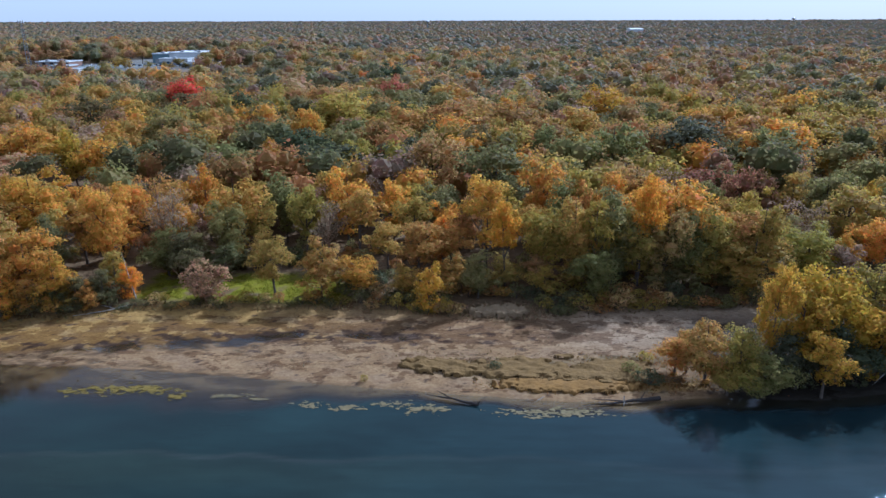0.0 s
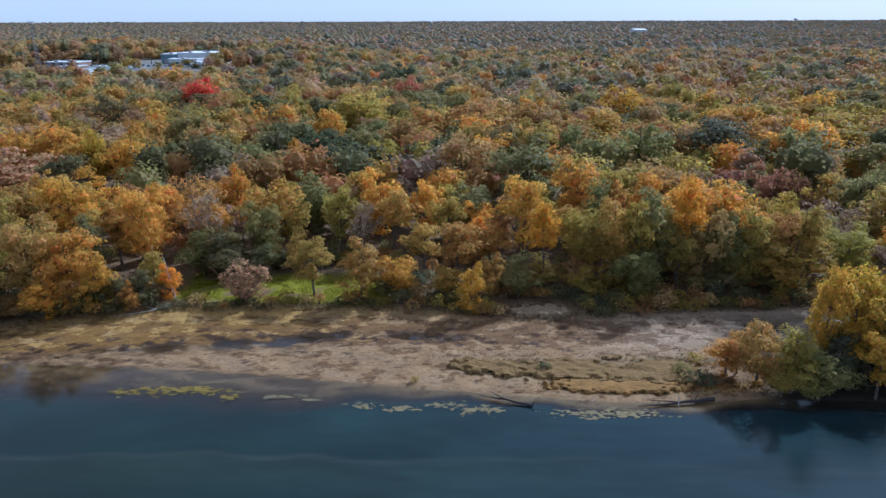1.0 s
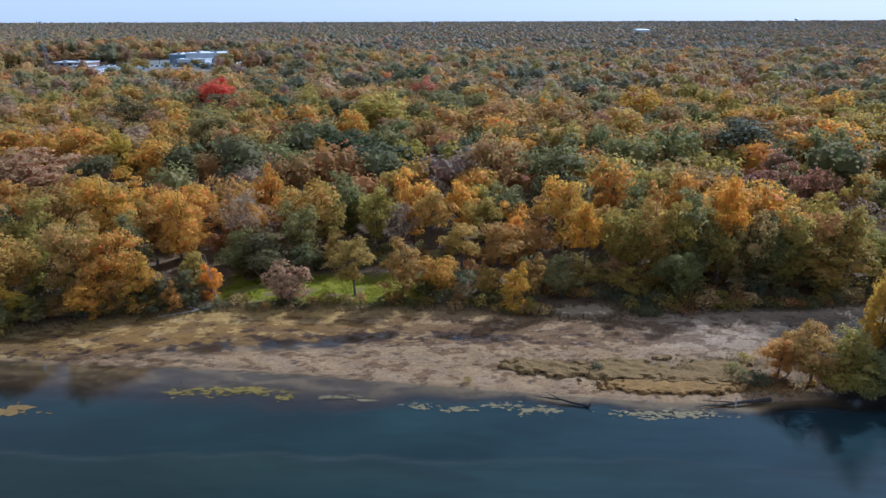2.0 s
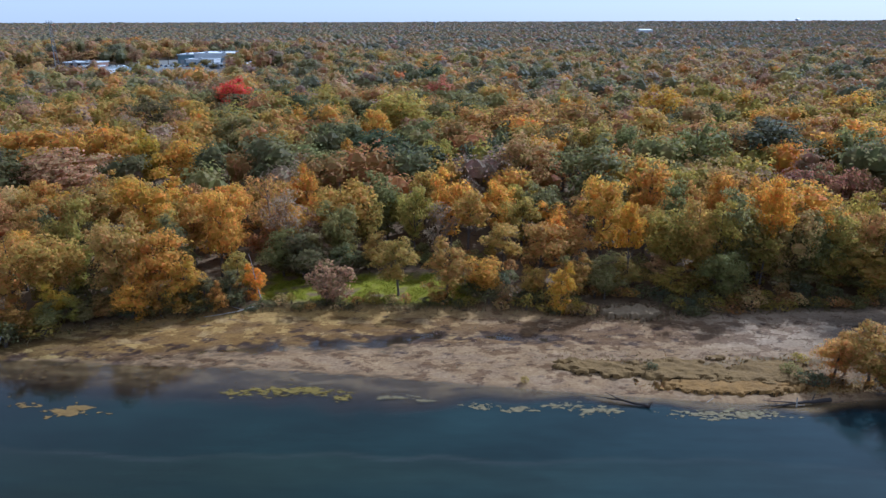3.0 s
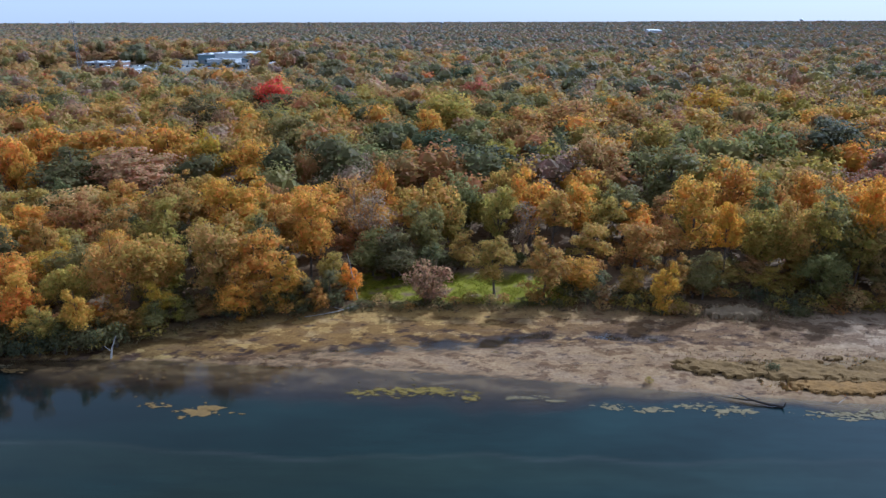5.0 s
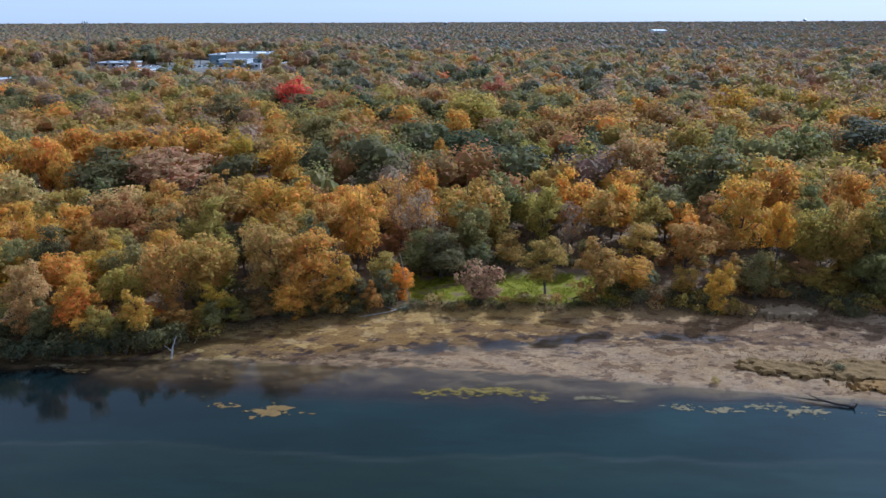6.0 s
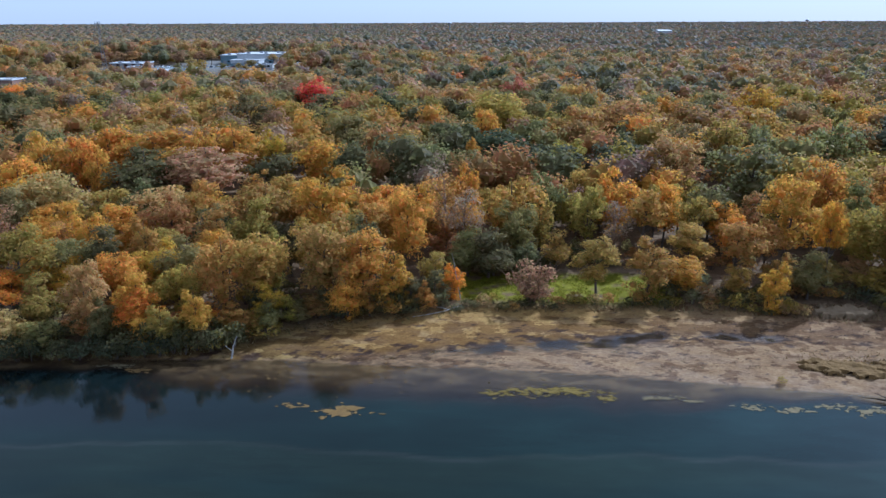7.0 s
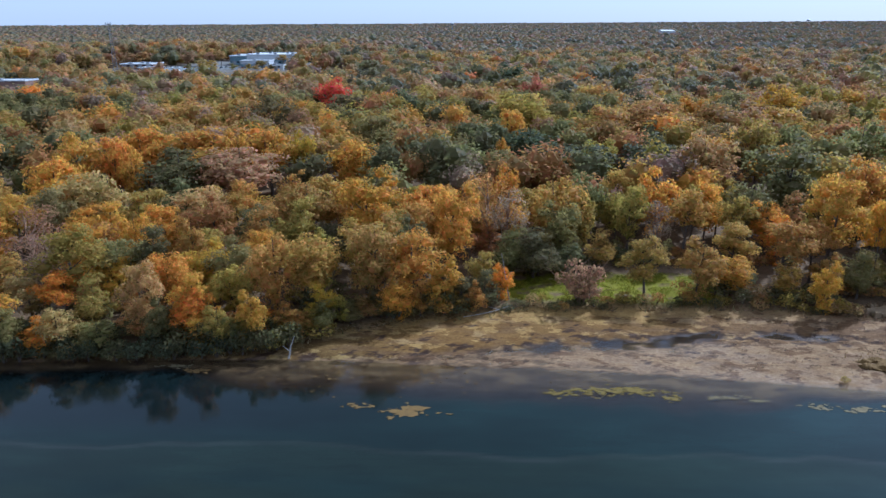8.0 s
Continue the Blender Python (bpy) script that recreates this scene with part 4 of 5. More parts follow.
for k in range(30):
    ux = -145 + 1.8 * k + tree_rng.uniform(-0.5, 0.5)
    shrub(tree_rng.choice(["deep_green", "deep_green", "dark_green"]), ux, float(bank(ux)) + tree_rng.uniform(-0.6, 1.0), tree_rng.uniform(2.4, 4.6), tree_rng.uniform(3.4, 5.6))


# ---------------------------------------------------------------- driftwood
def wood_thing(name, label, category, runs, mat):
    """Driftwood: a main stem and its branches, each a tapered crooked run of (points, thick, thin)."""
    root = new(name)
    tagged(root, label, category)
    for k, (points, thick, thin) in enumerate(runs):
        points = np.array(points, float)
        t = np.linspace(0, 1, 7)
        line = np.stack([np.interp(t, np.linspace(0, 1, len(points)), points[:, a]) for a in range(3)], 1)
        line[1:-1] += np.random.default_rng(len(label) + k).normal(size=(5, 3)) * thick * 0.22
        faces = tube(line, list(np.linspace(thick, thin, 7)), 8)
        part = new("stem" if k == 0 else "branch", mesh_of(name, faces, 4, [mat]))
        part.parent = root
    return root


wood_thing("driftwood_log", "bleached grey driftwood log with forked branches at the waterline", "log", [([(1.2, 77.9, 0.15), (-1.2, 78.6, 0.35), (-4.0, 79.6, 0.25)], 0.2, 0.09), ([(-2.2, 79.0, 0.35), (-4.2, 80.0, 0.9)], 0.1, 0.03), ([(-3.0, 79.3, 0.3), (-5.8, 80.1, 0.25)], 0.1, 0.03), ([(1.1, 77.9, 0.1), (1.4, 77.8, 0.75)], 0.16, 0.06), ([(-1.0, 78.5, 0.3), (-3.2, 79.0, 0.8)], 0.07, 0.02)], DARK_WOOD)
wood_thing("driftwood_log", "dark fallen trunk lying in the shallows off the point", "log", [([(25.2, 80.2, 0.3), (21.5, 79.3, 0.3), (17.0, 78.6, 0.12)], 0.3, 0.1), ([(20.5, 79.2, 0.3), (16.2, 79.6, 0.35)], 0.11, 0.03), ([(18.6, 78.9, 0.2), (14.8, 78.3, 0.1)], 0.09, 0.03), ([(22.5, 79.5, 0.4), (23.2, 80.4, 1.0)], 0.1, 0.03)], DARK_WOOD)
wood_thing("stake", "pale weathered stake standing in the shallows", "post", [([(20.2, 78.7, -0.3), (20.15, 78.7, 1.35)], 0.09, 0.07)], PALE_BARK)
wood_thing("driftwood_stick", "thin bleached stick on the waterline", "branch", [([(9.0, 79.3, 0.1), (10.0, 79.9, 0.4)], 0.06, 0.03)], PALE_BARK)
wood_thing("dead_snag", "pale broken snag leaning over the water's edge", "snag", [([(-92.5, 87.8, -0.2), (-92.2, 88.2, 1.8), (-91.6, 88.6, 3.4)], 0.16, 0.06), ([(-92.3, 88.1, 1.2), (-93.2, 87.8, 2.2)], 0.07, 0.03)], PALE_BARK)
wood_thing("dead_tree", "thin pale dead trunk leaning at the lawn's corner", "snag", [([(-59.0, 109.5, 0.4), (-59.6, 109.6, 4.5), (-60.6, 109.8, 9.5)], 0.13, 0.03), ([(-59.6, 109.6, 4.5), (-58.8, 109.3, 6.4)], 0.05, 0.02)], PALE_BARK)
wood_thing("fallen_branch", "long bare branch sprawled from the bank onto the silt", "branch", [([(-58.6, 107.5, 0.9), (-62.0, 104.8, 0.7), (-67.0, 103.0, 0.5)], 0.14, 0.04), ([(-61.0, 105.6, 0.8), (-63.5, 105.6, 1.5)], 0.06, 0.02)], PALE_BARK)
wood_thing("dead_branches", "bare silvery branches drooping to the shaded water", "branch", [([(60.0, 86.5, 3.6), (57.0, 85.0, 2.6), (54.5, 84.0, 0.6)], 0.09, 0.02), ([(60.0, 86.5, 3.4), (59.0, 84.6, 2.0), (58.0, 83.6, 0.3)], 0.08, 0.02), ([(60.0, 86.5, 3.2), (62.0, 85.0, 2.0), (62.5, 84.0, 0.3)], 0.08, 0.02), ([(60.0, 86.5, 0.3), (60.0, 86.5, 3.8)], 0.12, 0.08)], PALE_BARK)

# ---------------------------------------------------------------- algae mats on the water
ALGAE = weathered("yellow_algae", (0.20, 0.140, 0.028), (0.125, 0.090, 0.022), 1.5, 0.85, 0.6)
PALE_ALGAE = weathered("pale_algae", (0.20, 0.155, 0.075), (0.12, 0.095, 0.05), 1.5, 0.85, 0.6)
TAN_ALGAE = weathered("tan_algae", (0.18, 0.108, 0.032), (0.12, 0.076, 0.028), 1.5, 0.85, 0.6)


def algae(x, y, length, depth, count, mat, seed, label, big=0.0, fleck=0.15):
    """A raft of ragged floating patches, stretched along the current."""
    rng = np.random.default_rng(seed)
    verts, faces = [], []
    for k in range(count * 2):
        if k == 0 and big:
            cx, cy, r = x, y, big * 0.5
        else:
            cx, cy = x + rng.normal() * length * 0.40, y + rng.normal() * depth * 0.36
            r = abs(rng.normal(0, fleck * 1.0)) + 0.04
        n = 34 if r > 0.5 else 14
        a = np.arange(n) * 2 * np.pi / n
        edge = r * (1 + 0.35 * np.sin(2 * a + rng.uniform(0, 6)) + 0.28 * np.sin(3 * a + rng.uniform(0, 6)) + 0.2 * np.sin(5 * a + rng.uniform(0, 6)) + 0.2 * rng.normal(size=n))
        base = len(verts)
        px, py = cx + edge * np.cos(a) * 1.55, cy + edge * np.sin(a) * 0.72
        top = 0.03 + 0.002 * k % 0.02
        verts += [(u, v, top) for u, v in zip(px, py)] + [(u, v, -0.02) for u, v in zip(px, py)]
        faces.append(tuple(range(base, base + n)))
        faces += [(base + i, base + n + i, base + n + (i + 1) % n, base + (i + 1) % n) for i in range(n)]
    me = bpy.data.meshes.new("algae_mat")
    me.from_pydata(verts, [], faces)
    me.materials.append(mat)
    return tagged(new("algae_mat", me), label, "algae", kind="stuff")


yellow_label, pale_label = "ragged yellow-green algae mat floating on the river", "broken pale algae mat drifting off the bar"
algae(-46.5, 80.2, 11.0, 1.6, 46, ALGAE, 1, yellow_label, 1.0)
algae(-43.5, 80.5, 5.0, 1.0, 26, ALGAE, 2, yellow_label, 0.8)
algae(-39.6, 78.9, 2.4, 1.4, 16, ALGAE, 3, yellow_label, 0.7)
algae(-52.0, 79.7, 6.0, 1.6, 14, ALGAE, 4, yellow_label)
algae(-31.5, 79.1, 4.5, 0.8, 14, PALE_ALGAE, 5, pale_label, 0.45)
algae(-28.2, 78.5, 1.6, 0.6, 8, PALE_ALGAE, 6, pale_label, 0.5)
algae(-20.5, 77.4, 2.4, 1.0, 14, PALE_ALGAE, 7, pale_label, 0.5)
algae(-16.2, 76.9, 2.4, 0.9, 12, PALE_ALGAE, 8, pale_label, 0.6)
algae(-10.0, 77.8, 3.6, 1.2, 16, PALE_ALGAE, 9, pale_label)
algae(-5.2, 77.0, 3.6, 1.4, 30, PALE_ALGAE, 10, pale_label, 0.6)
algae(9.2, 76.6, 9.0, 1.5, 60, PALE_ALGAE, 11, pale_label, 0.5)
algae(14.0, 77.0, 5.0, 1.0, 24, PALE_ALGAE, 12, pale_label)
algae(-73.6, 74.4, 4.6, 1.8, 16, TAN_ALGAE, 13, "large tan algae mat with ragged edges on the river", 2.7)
algae(-80.6, 75.4, 2.6, 0.8, 10, TAN_ALGAE, 14, "small tan algae mat on the river", 0.6)
algae(-105.0, 83.9, 2.6, 0.9, 8, TAN_ALGAE, 15, "small tan algae mat in the bank's shade", 0.9)
algae(-107.5, 85.2, 3.6, 1.0, 12, PALE_ALGAE, 16, "broken pale algae mat in the bank's shade", 0.4)
algae(-85.0, 82.0, 16.0, 5.0, 14, TAN_ALGAE, 17, "scattered tan flecks of algae in the shallows", 0.0, 0.06)
algae(-60.0, 82.0, 26.0, 4.0, 20, TAN_ALGAE, 18, "scattered tan flecks of algae off the flat", 0.0, 0.06)

# ---------------------------------------------------------------- turf mats on the bar
TURF = weathered("matted_turf", (0.175, 0.106, 0.036), (0.12, 0.072, 0.026), 0.9, 0.95, 0.9)
GOLD_TURF = weathered("golden_turf", (0.225, 0.122, 0.034), (0.15, 0.085, 0.028), 0.9, 0.95, 0.9)


def turf(x, y, long, broad, lean, height, mat, seed, label):
    """A raised mat of matted grass with a ragged, undercut edge."""
    step = 0.2
    u, v = np.meshgrid(np.arange(-long * 1.3, long * 1.3, step), np.arange(-broad * 1.5, broad * 1.5, step))
    ragged = 0.22 * wave(u, v * 1.6, 4.2, seed) + 0.14 * wave(u, v * 1.5, 2.2, seed + 1) + 0.04 * wave(u, v, 0.9, seed + 2)
    inside = 1 - np.hypot(u / long, v / broad) + ragged
    gx_, gy_ = x + u, y + v + lean * u
    top = height * smooth(0.0, 0.16, inside) * (0.75 + 0.26 * wave(u, v * 1.4, 4.0, seed + 3) + 0.07 * wave(u, v, 1.1, seed + 4)) + 0.12 * smooth(0.0, 0.05, inside)
    z = ground(gx_, gy_) + np.where(inside > 0, top, -0.25)
    cols = u.shape[1]
    keep = (inside[:-1, :-1] > -0.06) & (inside[1:, 1:] > -0.06)
    cell = (np.arange(u.shape[0] - 1)[:, None] * cols + np.arange(cols - 1)[None])[keep]
    me = bpy.data.meshes.new("turf_mat")
    me.from_pydata(np.stack([gx_, gy_, z], -1).reshape(-1, 3).tolist(), [], np.stack([cell, cell + 1, cell + 1 + cols, cell + cols], -1).tolist())
    loose = bmesh.new()
    loose.from_mesh(me)
    bmesh.ops.delete(loose, geom=[p for p in loose.verts if not p.link_faces], context="VERTS")
    loose.to_mesh(me)
    loose.free()
    me.materials.append(mat)
    return tagged(new("turf_mat", me), label, "turf", "turf mats on the bar")


DRY_TURF = weathered("pale_dry_turf", (0.25, 0.175, 0.095), (0.17, 0.115, 0.06), 0.9, 0.95, 0.9)
brown_turf = "raised mat of matted brown grass on the silt bar"
turf(-3.2, 87.6, 6.6, 2.2, -0.16, 0.5, TURF, 71, brown_turf)
turf(8.0, 87.2, 7.0, 3.3, -0.02, 0.6, TURF, 72, brown_turf)
turf(13.5, 83.2, 9.8, 2.1, 0.03, 0.45, GOLD_TURF, 73, "long golden grass mat along the water's edge")
turf(21.4, 88.8, 5.2, 2.0, 0.05, 0.45, TURF, 74, brown_turf)
turf(18.5, 86.3, 8.2, 2.5, 0.05, 0.6, TURF, 77, brown_turf)
turf(14.0, 91.4, 1.6, 0.55, 0.0, 0.4, TURF, 75, "small island of matted brown grass")
turf(5.2, 106.4, 5.4, 2.2, 0.02, 1.0, DRY_TURF, 76, "mat of pale dry grass below the wood")

# ---------------------------------------------------------------- dry grass, reeds and litter on the bar
GRASS = leaf_material("dry_grass", "attribute", 0.3, 0.1)
grass_rng = np.random.default_rng(8)


def blades(name, spots, tint, height, label):
    n = len(spots)
    z = ground(spots[:, 0], spots[:, 1])
    base = np.column_stack([spots, z])
    turn = grass_rng.uniform(0, 2 * np.pi, n)
    side = np.stack([np.cos(turn), np.sin(turn), 0 * turn], 1)
    tall = height * grass_rng.uniform(0.4, 1.3, n)
    tip = base + np.stack([grass_rng.normal(0, 0.8, n) * tall, grass_rng.normal(0, 0.6, n) * tall, tall], 1)
    wide = 0.07 * grass_rng.uniform(0.6, 1.6, n)[:, None]
    faces = np.stack([base - side * wide - (0, 0, 0.03), base + side * wide - (0, 0, 0.03), tip + side * wide * 0.2, tip - side * wide * 0.2], 1)
    colour = np.array(tint)[None] * grass_rng.uniform(0.6, 1.35, (n, 1)) * grass_rng.uniform(0.92, 1.08, (n, 3))
    return tagged(new(name, mesh_of(name, faces, 4, [GRASS], colour)), label, "grass", kind="stuff")


def scatter(count, x0, x1, y0, y1, keep):
    p = np.column_stack([grass_rng.uniform(x0, x1, count), grass_rng.uniform(y0, y1, count)])
    return p[keep(p[:, 0], p[:, 1]) > grass_rng.random(count)]


blades("dry_grass", scatter(14000, 0, 44, 80.5, 94, lambda x, y: 1.2 * np.exp(-(((x - 20) / 15) ** 2) - ((y - 84.0 - 0.04 * (x - 20)) / 1.7) ** 2) + np.exp(-(((x - 24) / 8) ** 2) - ((y - 90.5) / 1.6) ** 2) * smooth(-0.4, 0.5, wave(x, y, 1.7, 31))), (0.23, 0.128, 0.035), 0.28, "golden dry grass on the hummocks of the bar")
blades("brown_sedge", scatter(14000, -12, 26, 84, 94, lambda x, y: np.exp(-(((x - 4) / 9) ** 2) - ((y - 88.4 + 0.16 * (x - 4)) / 2.2) ** 2) * smooth(-0.6, 0.4, wave(x, y, 1.3, 32))), (0.17, 0.11, 0.036), 0.22, "matted brown sedge on the bar")
blades("bank_grass", scatter(22000, -5, 18, 103, 111, lambda x, y: np.exp(-(((x - 5.5) / 4.4) ** 2) - ((y - 106.7) / 1.7) ** 2)), (0.28, 0.195, 0.10), 0.5, "pale dry grass on a hummock below the wood")
blades("bank_edge_grass", scatter(30000, -140, 70, 86, 116, lambda x, y: 0.9 * np.exp(-(((y - bank(x) - 1.0) / 1.2) ** 2))), (0.20, 0.16, 0.07), 0.6, "olive and straw grass along the foot of the bank")
blades("lawn_grass", scatter(16000, -62, -20, 107, 125, lambda x, y: in_box(x, y, -60, -21, 109.5, 123, 1.5) * smooth(-0.3, 0.2, wave(x, y, 7, 24))), (0.17, 0.165, 0.010), 0.2, "bright green grass in the clearing")
blades("weeds", scatter(26000, -30, 48, 86, 108, lambda x, y: 0.8 * smooth(0.2, 0.9, wave(x, y * 2, 4, 33) + 0.5 * wave(x, y * 2, 1.1, 34))), (0.19, 0.13, 0.078), 0.16, "low brown weeds scattered on the drying silt")

# ---------------------------------------------------------------- buildings beyond the wood
WHITE_METAL = weathered("white_metal_cladding", (0.56, 0.57, 0.57), (0.46, 0.47, 0.48), 0.4, 0.5, 0.1)
WHITE_ROOF = weathered("white_roof_membrane", (0.60, 0.59, 0.57), (0.5, 0.49, 0.47), 0.15, 0.8, 0.1)
TEAL_WALL = weathered("teal_wall_panels", (0.17, 0.25, 0.28), (0.13, 0.20, 0.23), 0.3, 0.6, 0.1)
BRICK = weathered("brown_brick", (0.26, 0.16, 0.12), (0.20, 0.125, 0.10), 0.6, 0.85, 0.3)
WINDOW = material("dark_window_glass", (0.03, 0.04, 0.05), 0.1)
DARK_STEEL = weathered("dull_steel", (0.13, 0.135, 0.14), (0.2, 0.2, 0.2), 1.5, 0.6, 0.1)
STEEL = weathered("galvanised_steel", (0.36, 0.37, 0.38), (0.26, 0.27, 0.28), 1.5, 0.5, 0.1, 0.6)


def block(bm, x0, x1, y0, y1, z0, z1):
    made = bmesh.ops.create_cube(bm, size=1.0, matrix=Matrix.Translation(((x0 + x1) / 2, (y0 + y1) / 2, (z0 + z1) / 2)) @ Matrix.Diagonal((x1 - x0, y1 - y0, z1 - z0, 1)))
    return made


def part(name, bm, mat, parent, label=""):
    me = bpy.data.meshes.new(name)
    bm.to_mesh(me)
    bm.free()
    me.materials.append(mat)
    ob = new(name, me)
    ob.parent = parent
    return tagged(ob, label)


def boxed(name, box, mat, parent, label=""):
    bm = bmesh.new()
    block(bm, *box)
    bmesh.ops.bevel(bm, geom=bm.edges[:], offset=0.06, segments=1, affect="EDGES")
    return part(name, bm, mat, parent, label)


def hall(x0, x1, y0, y1, top, wall_mat, label, band_mat=None, doors=3, units=3, name="warehouse"):
    """A flat-roofed building: walls, parapet roof, a coloured band, doors, windows and roof units."""
    root = new(name)
    tagged(root, label, "building", "buildings beyond the wood")
    foot = float(np.min(ground([x0, x1, x0, x1], [y0, y0, y1, y1]))) - 0.5
    boxed("wall", (x0, x1, y0, y1, foot, top - 0.3), wall_mat, root)
    roof = boxed("roof", (x0 - 0.4, x1 + 0.4, y0 - 0.4, y1 + 0.4, top - 0.3, top), WHITE_ROOF, root)
    for side, box in (("front", (x0 - 0.4, x1 + 0.4, y0 - 0.42, y0 - 0.1, top, top + 0.5)), ("back", (x0 - 0.4, x1 + 0.4, y1 + 0.1, y1 + 0.42, top, top + 0.5)), ("end", (x0 - 0.4, x0 - 0.08, y0, y1, top, top + 0.5)), ("end", (x1 + 0.08, x1 + 0.4, y0, y1, top, top + 0.5))):
        boxed("parapet", box, WHITE_METAL, roof)
    if band_mat:
        boxed("band", (x0 - 0.12, x1 + 0.12, y0 - 0.14, y0 + 0.2, foot, foot + 0.58 * (top - foot)), band_mat, root)
    for k in range(doors):
        dx = x0 + (x1 - x0) * (k + 0.5) / doors
        door = boxed("door", (dx - 1.6, dx + 1.6, y0 - 0.3, y0 - 0.16, foot, foot + 4.2), STEEL, root)
        boxed("window", (dx + 2.4, dx + 4.4, y0 - 0.3, y0 - 0.16, foot + 2.6, foot + 4.0), WINDOW, root)
    for k in range(units):
        ux, uy = x0 + (x1 - x0) * (k + 0.7) / (units + 0.6), y0 + (y1 - y0) * (0.35 + 0.3 * (k % 2))
        boxed("roof_unit", (ux - 1.4, ux + 1.4, uy - 1.1, uy + 1.1, top, top + 1.3), STEEL, roof)
    return root


hall(-266, -222, 612, 656, 21.6, WHITE_METAL, "long white flat-roofed warehouse with a teal wall band", TEAL_WALL, 6, 5)
hall(-282, -266.6, 614, 650, 20.6, TEAL_WALL, "teal-grey block joined to the long warehouse", None, 2, 2)
hall(-262, -238, 582, 598, 18.0, WHITE_METAL, "low white-roofed store in the yard", TEAL_WALL, 3, 1)
hall(-231, -218, 552, 562, 16.0, WHITE_METAL, "small white-roofed shed at the yard's edge", None, 1, 1, "shed")
hall(-352, -326, 556, 578, 17.0, BRICK, "brown brick building with a white roof", None, 4, 3, "brick_building")
hall(-326, -312, 532, 546, 15.4, BRICK, "brick annexe with a white roof", None, 2, 1, "brick_building")
hall(-298, -280, 489, 501, 15.6, WHITE_METAL, "small pale workshop among the trees", None, 2, 1, "shed")
hall(-386, -352, 432, 446, 13.6, BRICK, "low brick building beside the car park", None, 3, 1, "brick_building")
def pitched(ob, x0, x1, y0, y1, top, rise):
    """A pitched roof with its long slope to the south."""
    bm = bmesh.new()
    ridge = y0 + 0.8 * (y1 - y0)
    corners = [bm.verts.new(p) for p in [(x0, y0 - 0.5, top), (x1, y0 - 0.5, top), (x1, ridge, top + rise), (x0, ridge, top + rise), (x0, y1 + 0.5, top), (x1, y1 + 0.5, top)]]
    for ring in ((0, 1, 2, 3), (3, 2, 5, 4), (0, 3, 4), (1, 5, 2), (0, 4, 5, 1)):
        bm.faces.new([corners[k] for k in ring])
    return part("pitched_roof", bm, WHITE_ROOF, ob)


pitched(hall(366, 394, 1668, 1710, 27.5, WHITE_METAL, "large white-roofed building far off in the woods", None, 5, 0), 365, 395, 1668, 1710, 27.8, 2.4)


# trees standing in the yards
for tx, ty, th, tw, tint in [(-312, 600, 13, 12, "rose_brown"), (-302, 604, 12, 11, "pale_tan"), (-294, 598, 12, 11, "rose_brown"), (-286, 602, 13, 10, "pale_tan"), (-320, 612, 10, 12, "rose_brown"), (-335, 615, 13, 12, "pale_tan"), (-232, 604, 10, 9, "pale_tan"), (-240, 570, 8, 9, "green"), (-286, 560, 9, 9, "pale_tan"), (-275, 548, 9, 9, "olive_yellow"), (-344, 470, 12, 9, "pale_tan"), (-330, 462, 13, 7, "red"), (-338, 466, 11, 10, "pale_tan")]:
    tree(tint, tx, ty, th, tw)


# small trees along the yard's edge
for k in range(9):
    tree(("green", "olive_yellow", "pale_tan")[k % 3], -292 + 10.5 * k + tree_rng.uniform(-3, 3), 556 + tree_rng.uniform(-8, 8), tree_rng.uniform(4.5, 6.5), tree_rng.uniform(5.5, 8), 5)


# trees closing the gap beside the mast
for tx, ty, tint in [(-412, 572, "rose_brown"), (-402, 564, "pale_tan"), (-393, 570, "olive_yellow"), (-384, 562, "rose_brown"), (-376, 570, "pale_tan"), (-421, 566, "olive_yellow"), (-366, 604, "rose_brown"), (-356, 606, "pale_tan"), (-398, 584, "green")]:
    tree(tint, tx, ty, 13.0, 13.0, 10)


# parked cars
def make_car(paint):
    root = new("car")
    bm = bmesh.new()
    block(bm, -2.2, 2.2, -0.88, 0.88, 0.32, 0.86)
    bmesh.ops.bevel(bm, geom=bm.edges[:], offset=0.14, segments=2, affect="EDGES")
    part("body", bm, paint, root)
    bm = bmesh.new()
    made = block(bm, -1.25, 1.0, -0.76, 0.76, 0.84, 1.45)
    for v in made["verts"]:
        if v.co.z > 1.2:
            v.co.x *= 0.72
            v.co.y *= 0.86
    part("cabin", bm, WINDOW, root)
    for wx in (-1.4, 1.4):
        for wy in (-0.8, 0.8):
            bm = bmesh.new()
            bmesh.ops.create_cone(bm, cap_ends=True, segments=14, radius1=0.33, radius2=0.33, depth=0.22, matrix=pose(wx, wy, 0.33, 90))
            part("wheel", bm, DARK_WOOD, root)
    return root


PAINTS = [material("white_car_paint", (0.75, 0.75, 0.74), 0.25), material("silver_car_paint", (0.4, 0.41, 0.42), 0.25, 0.5), material("dark_blue_car_paint", (0.04, 0.06, 0.12), 0.25), material("red_car_paint", (0.3, 0.03, 0.03), 0.25)]
CAR_WORDS = ["white", "silver", "dark blue", "red"]
prototypes = [tagged(make_car(p), f"{w} car parked in the yard", "car", "cars parked by the buildings") for p, w in zip(PAINTS, CAR_WORDS)]
lots = [(-372 + 4.2 * k, 418 + 0.3 * k) for k in range(11)] + [(-366 + 4.6 * k, 396) for k in range(9)] + [(-340 + 4.4 * k, 500) for k in range(7)] + [(-328 + 5.0 * k, 572 + 1.5 * k) for k in range(5)] + [(-282 + 4.6 * k, 578) for k in range(9)]
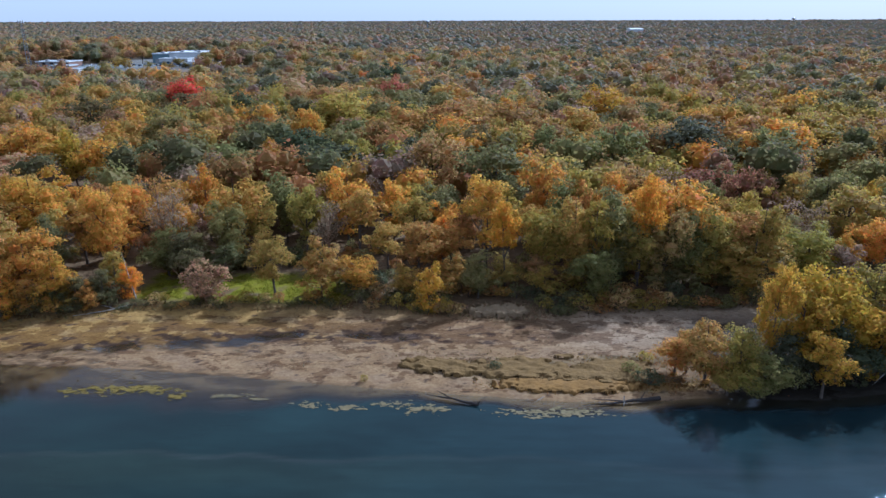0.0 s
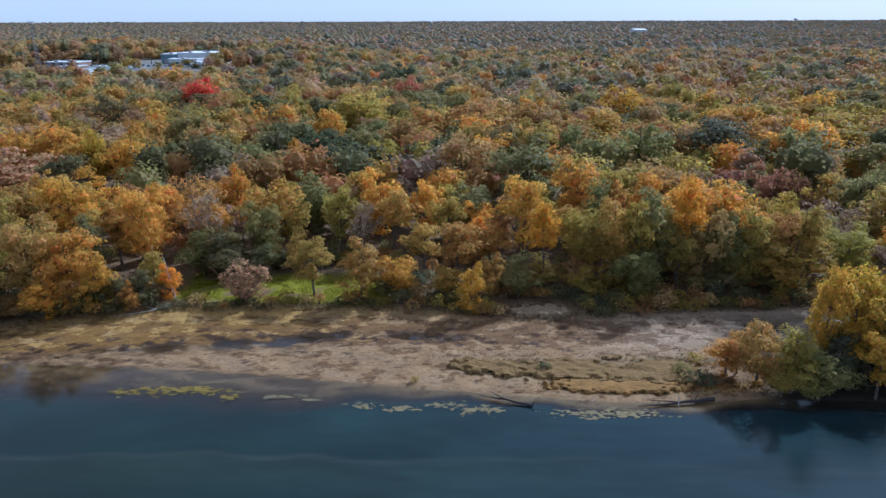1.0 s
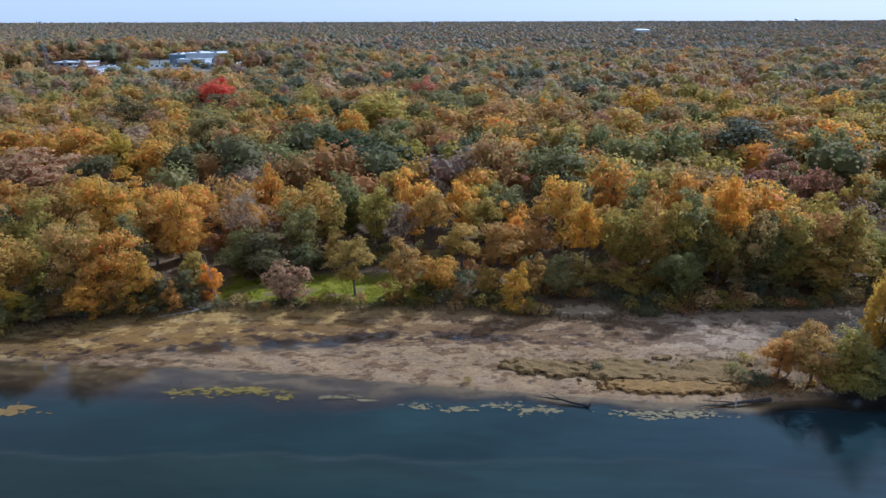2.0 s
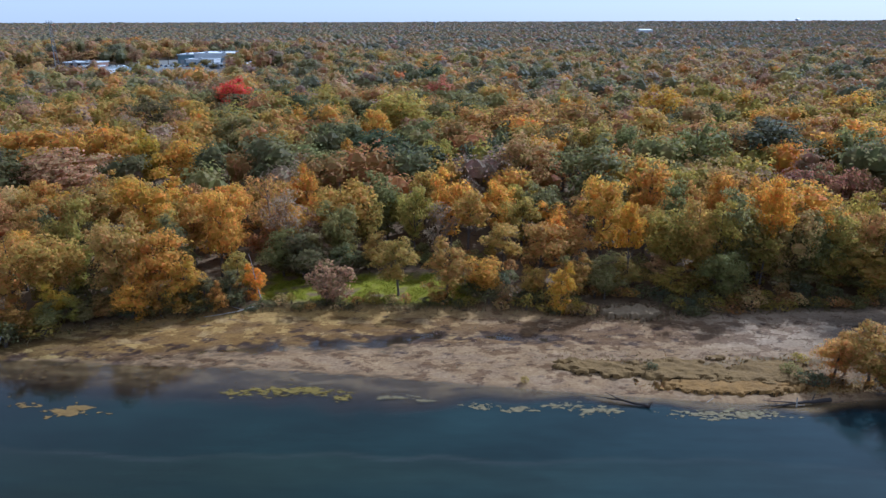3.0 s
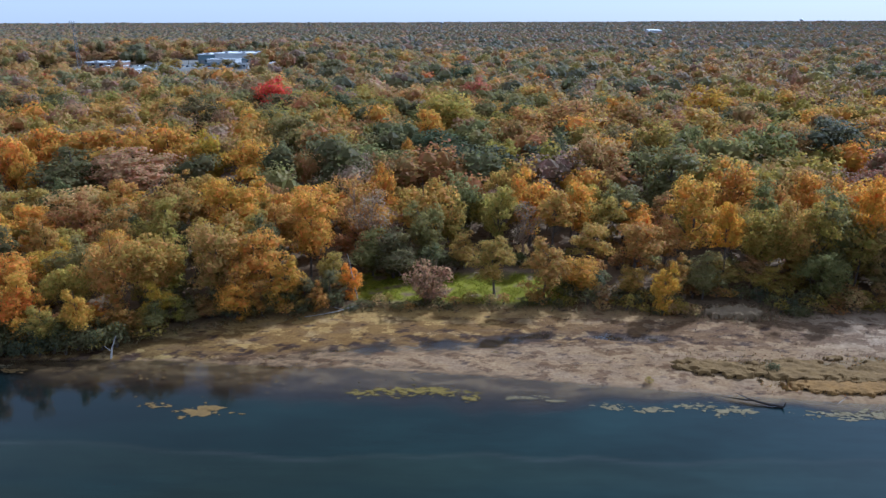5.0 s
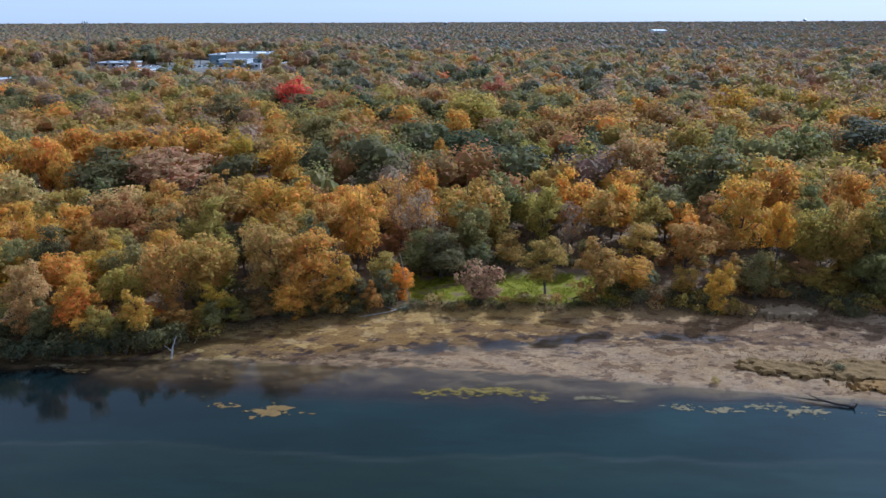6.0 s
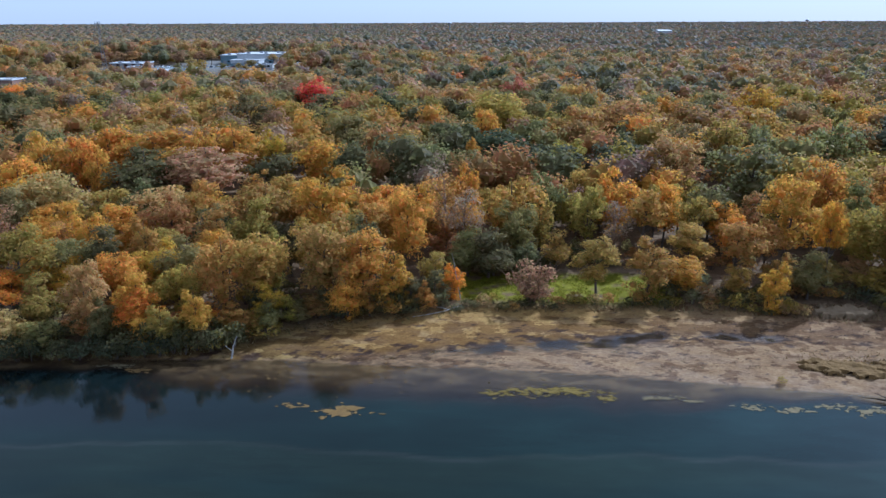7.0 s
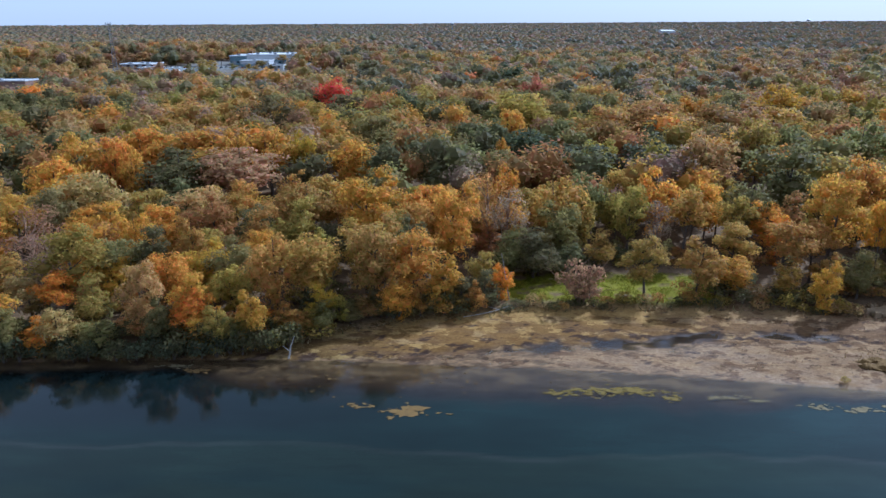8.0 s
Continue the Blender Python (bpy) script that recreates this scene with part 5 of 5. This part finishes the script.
for k, (cx, cy) in enumerate(lots):
    place = pose(cx, cy, float(ground(cx, cy)) + 0.02, 0, 0, 90 + tree_rng.uniform(-4, 4))
    if k < 4:
        prototypes[k].matrix_world = place
    else:
        copy_thing(prototypes[(k * 7 + k // 3) % 4 if k % 5 else 0], place)

# the lattice mast
mast = new("lattice_mast")
mast_foot = float(ground(-351, 545))
mast.matrix_world = pose(-351, 545, mast_foot)
tagged(mast, "grey steel lattice mast with antennas above the trees", "mast")
MAST_TOP = 48.4 - mast_foot
legs = [(2.0 * math.cos(a), 2.0 * math.sin(a)) for a in (0.5, 0.5 + 2.0944, 0.5 + 4.1888)]
for lx, ly in legs:
    leg = new("leg", mesh_of("leg", tube([(lx, ly, -0.5), (lx * 0.3, ly * 0.3, MAST_TOP)], [0.2, 0.14], 6), 4, [DARK_STEEL]))
    leg.parent = mast
for k in range(14):
    h0, h1 = MAST_TOP * k / 14, MAST_TOP * (k + 1) / 14
    s0, s1 = 1 - 0.7 * k / 14, 1 - 0.7 * (k + 1) / 14
    runs = [tube([(legs[i][0] * s0, legs[i][1] * s0, h0), (legs[(i + 1) % 3][0] * s1, legs[(i + 1) % 3][1] * s1, h1)], [0.09, 0.09], 5) for i in range(3)]
    brace = new("brace", mesh_of("brace", np.concatenate(runs), 4, [DARK_STEEL]))
    brace.parent = mast
for a in range(6):
    ax, ay = 1.9 * math.cos(a * 1.047), 1.9 * math.sin(a * 1.047)
    boxed("antenna", (ax - 0.3, ax + 0.3, ay - 0.3, ay + 0.3, MAST_TOP - 1.6, MAST_TOP + 0.8), WHITE_METAL, mast)
boxed("platform", (-2.0, 2.0, -2.0, 2.0, MAST_TOP - 0.9, MAST_TOP - 0.6), STEEL, mast)

# far water towers on the skyline
def water_tower(x, y, top, size):
    root = new("water_tower")
    foot = float(ground(x, y))
    root.matrix_world = pose(x, y, foot)
    tagged(root, "pale water tower far off on the skyline", "water tower", "water towers on the skyline")
    bm = bmesh.new()
    bmesh.ops.create_uvsphere(bm, u_segments=20, v_segments=12, radius=1.0, matrix=Matrix.Translation((0, 0, top - foot - size * 0.55)) @ Matrix.Diagonal((size, size, size * 0.55, 1)))
    part("tank", bm, STEEL, root)
    bm = bmesh.new()
    bmesh.ops.create_cone(bm, cap_ends=True, segments=14, radius1=size * 0.35, radius2=size * 0.2, depth=top - foot - size, matrix=Matrix.Translation((0, 0, (top - foot - size) / 2)))
    part("column", bm, STEEL, root)


water_tower(1880, 4300, 60.0, 11.0)
water_tower(-135, 2150, 48.5, 6.0)
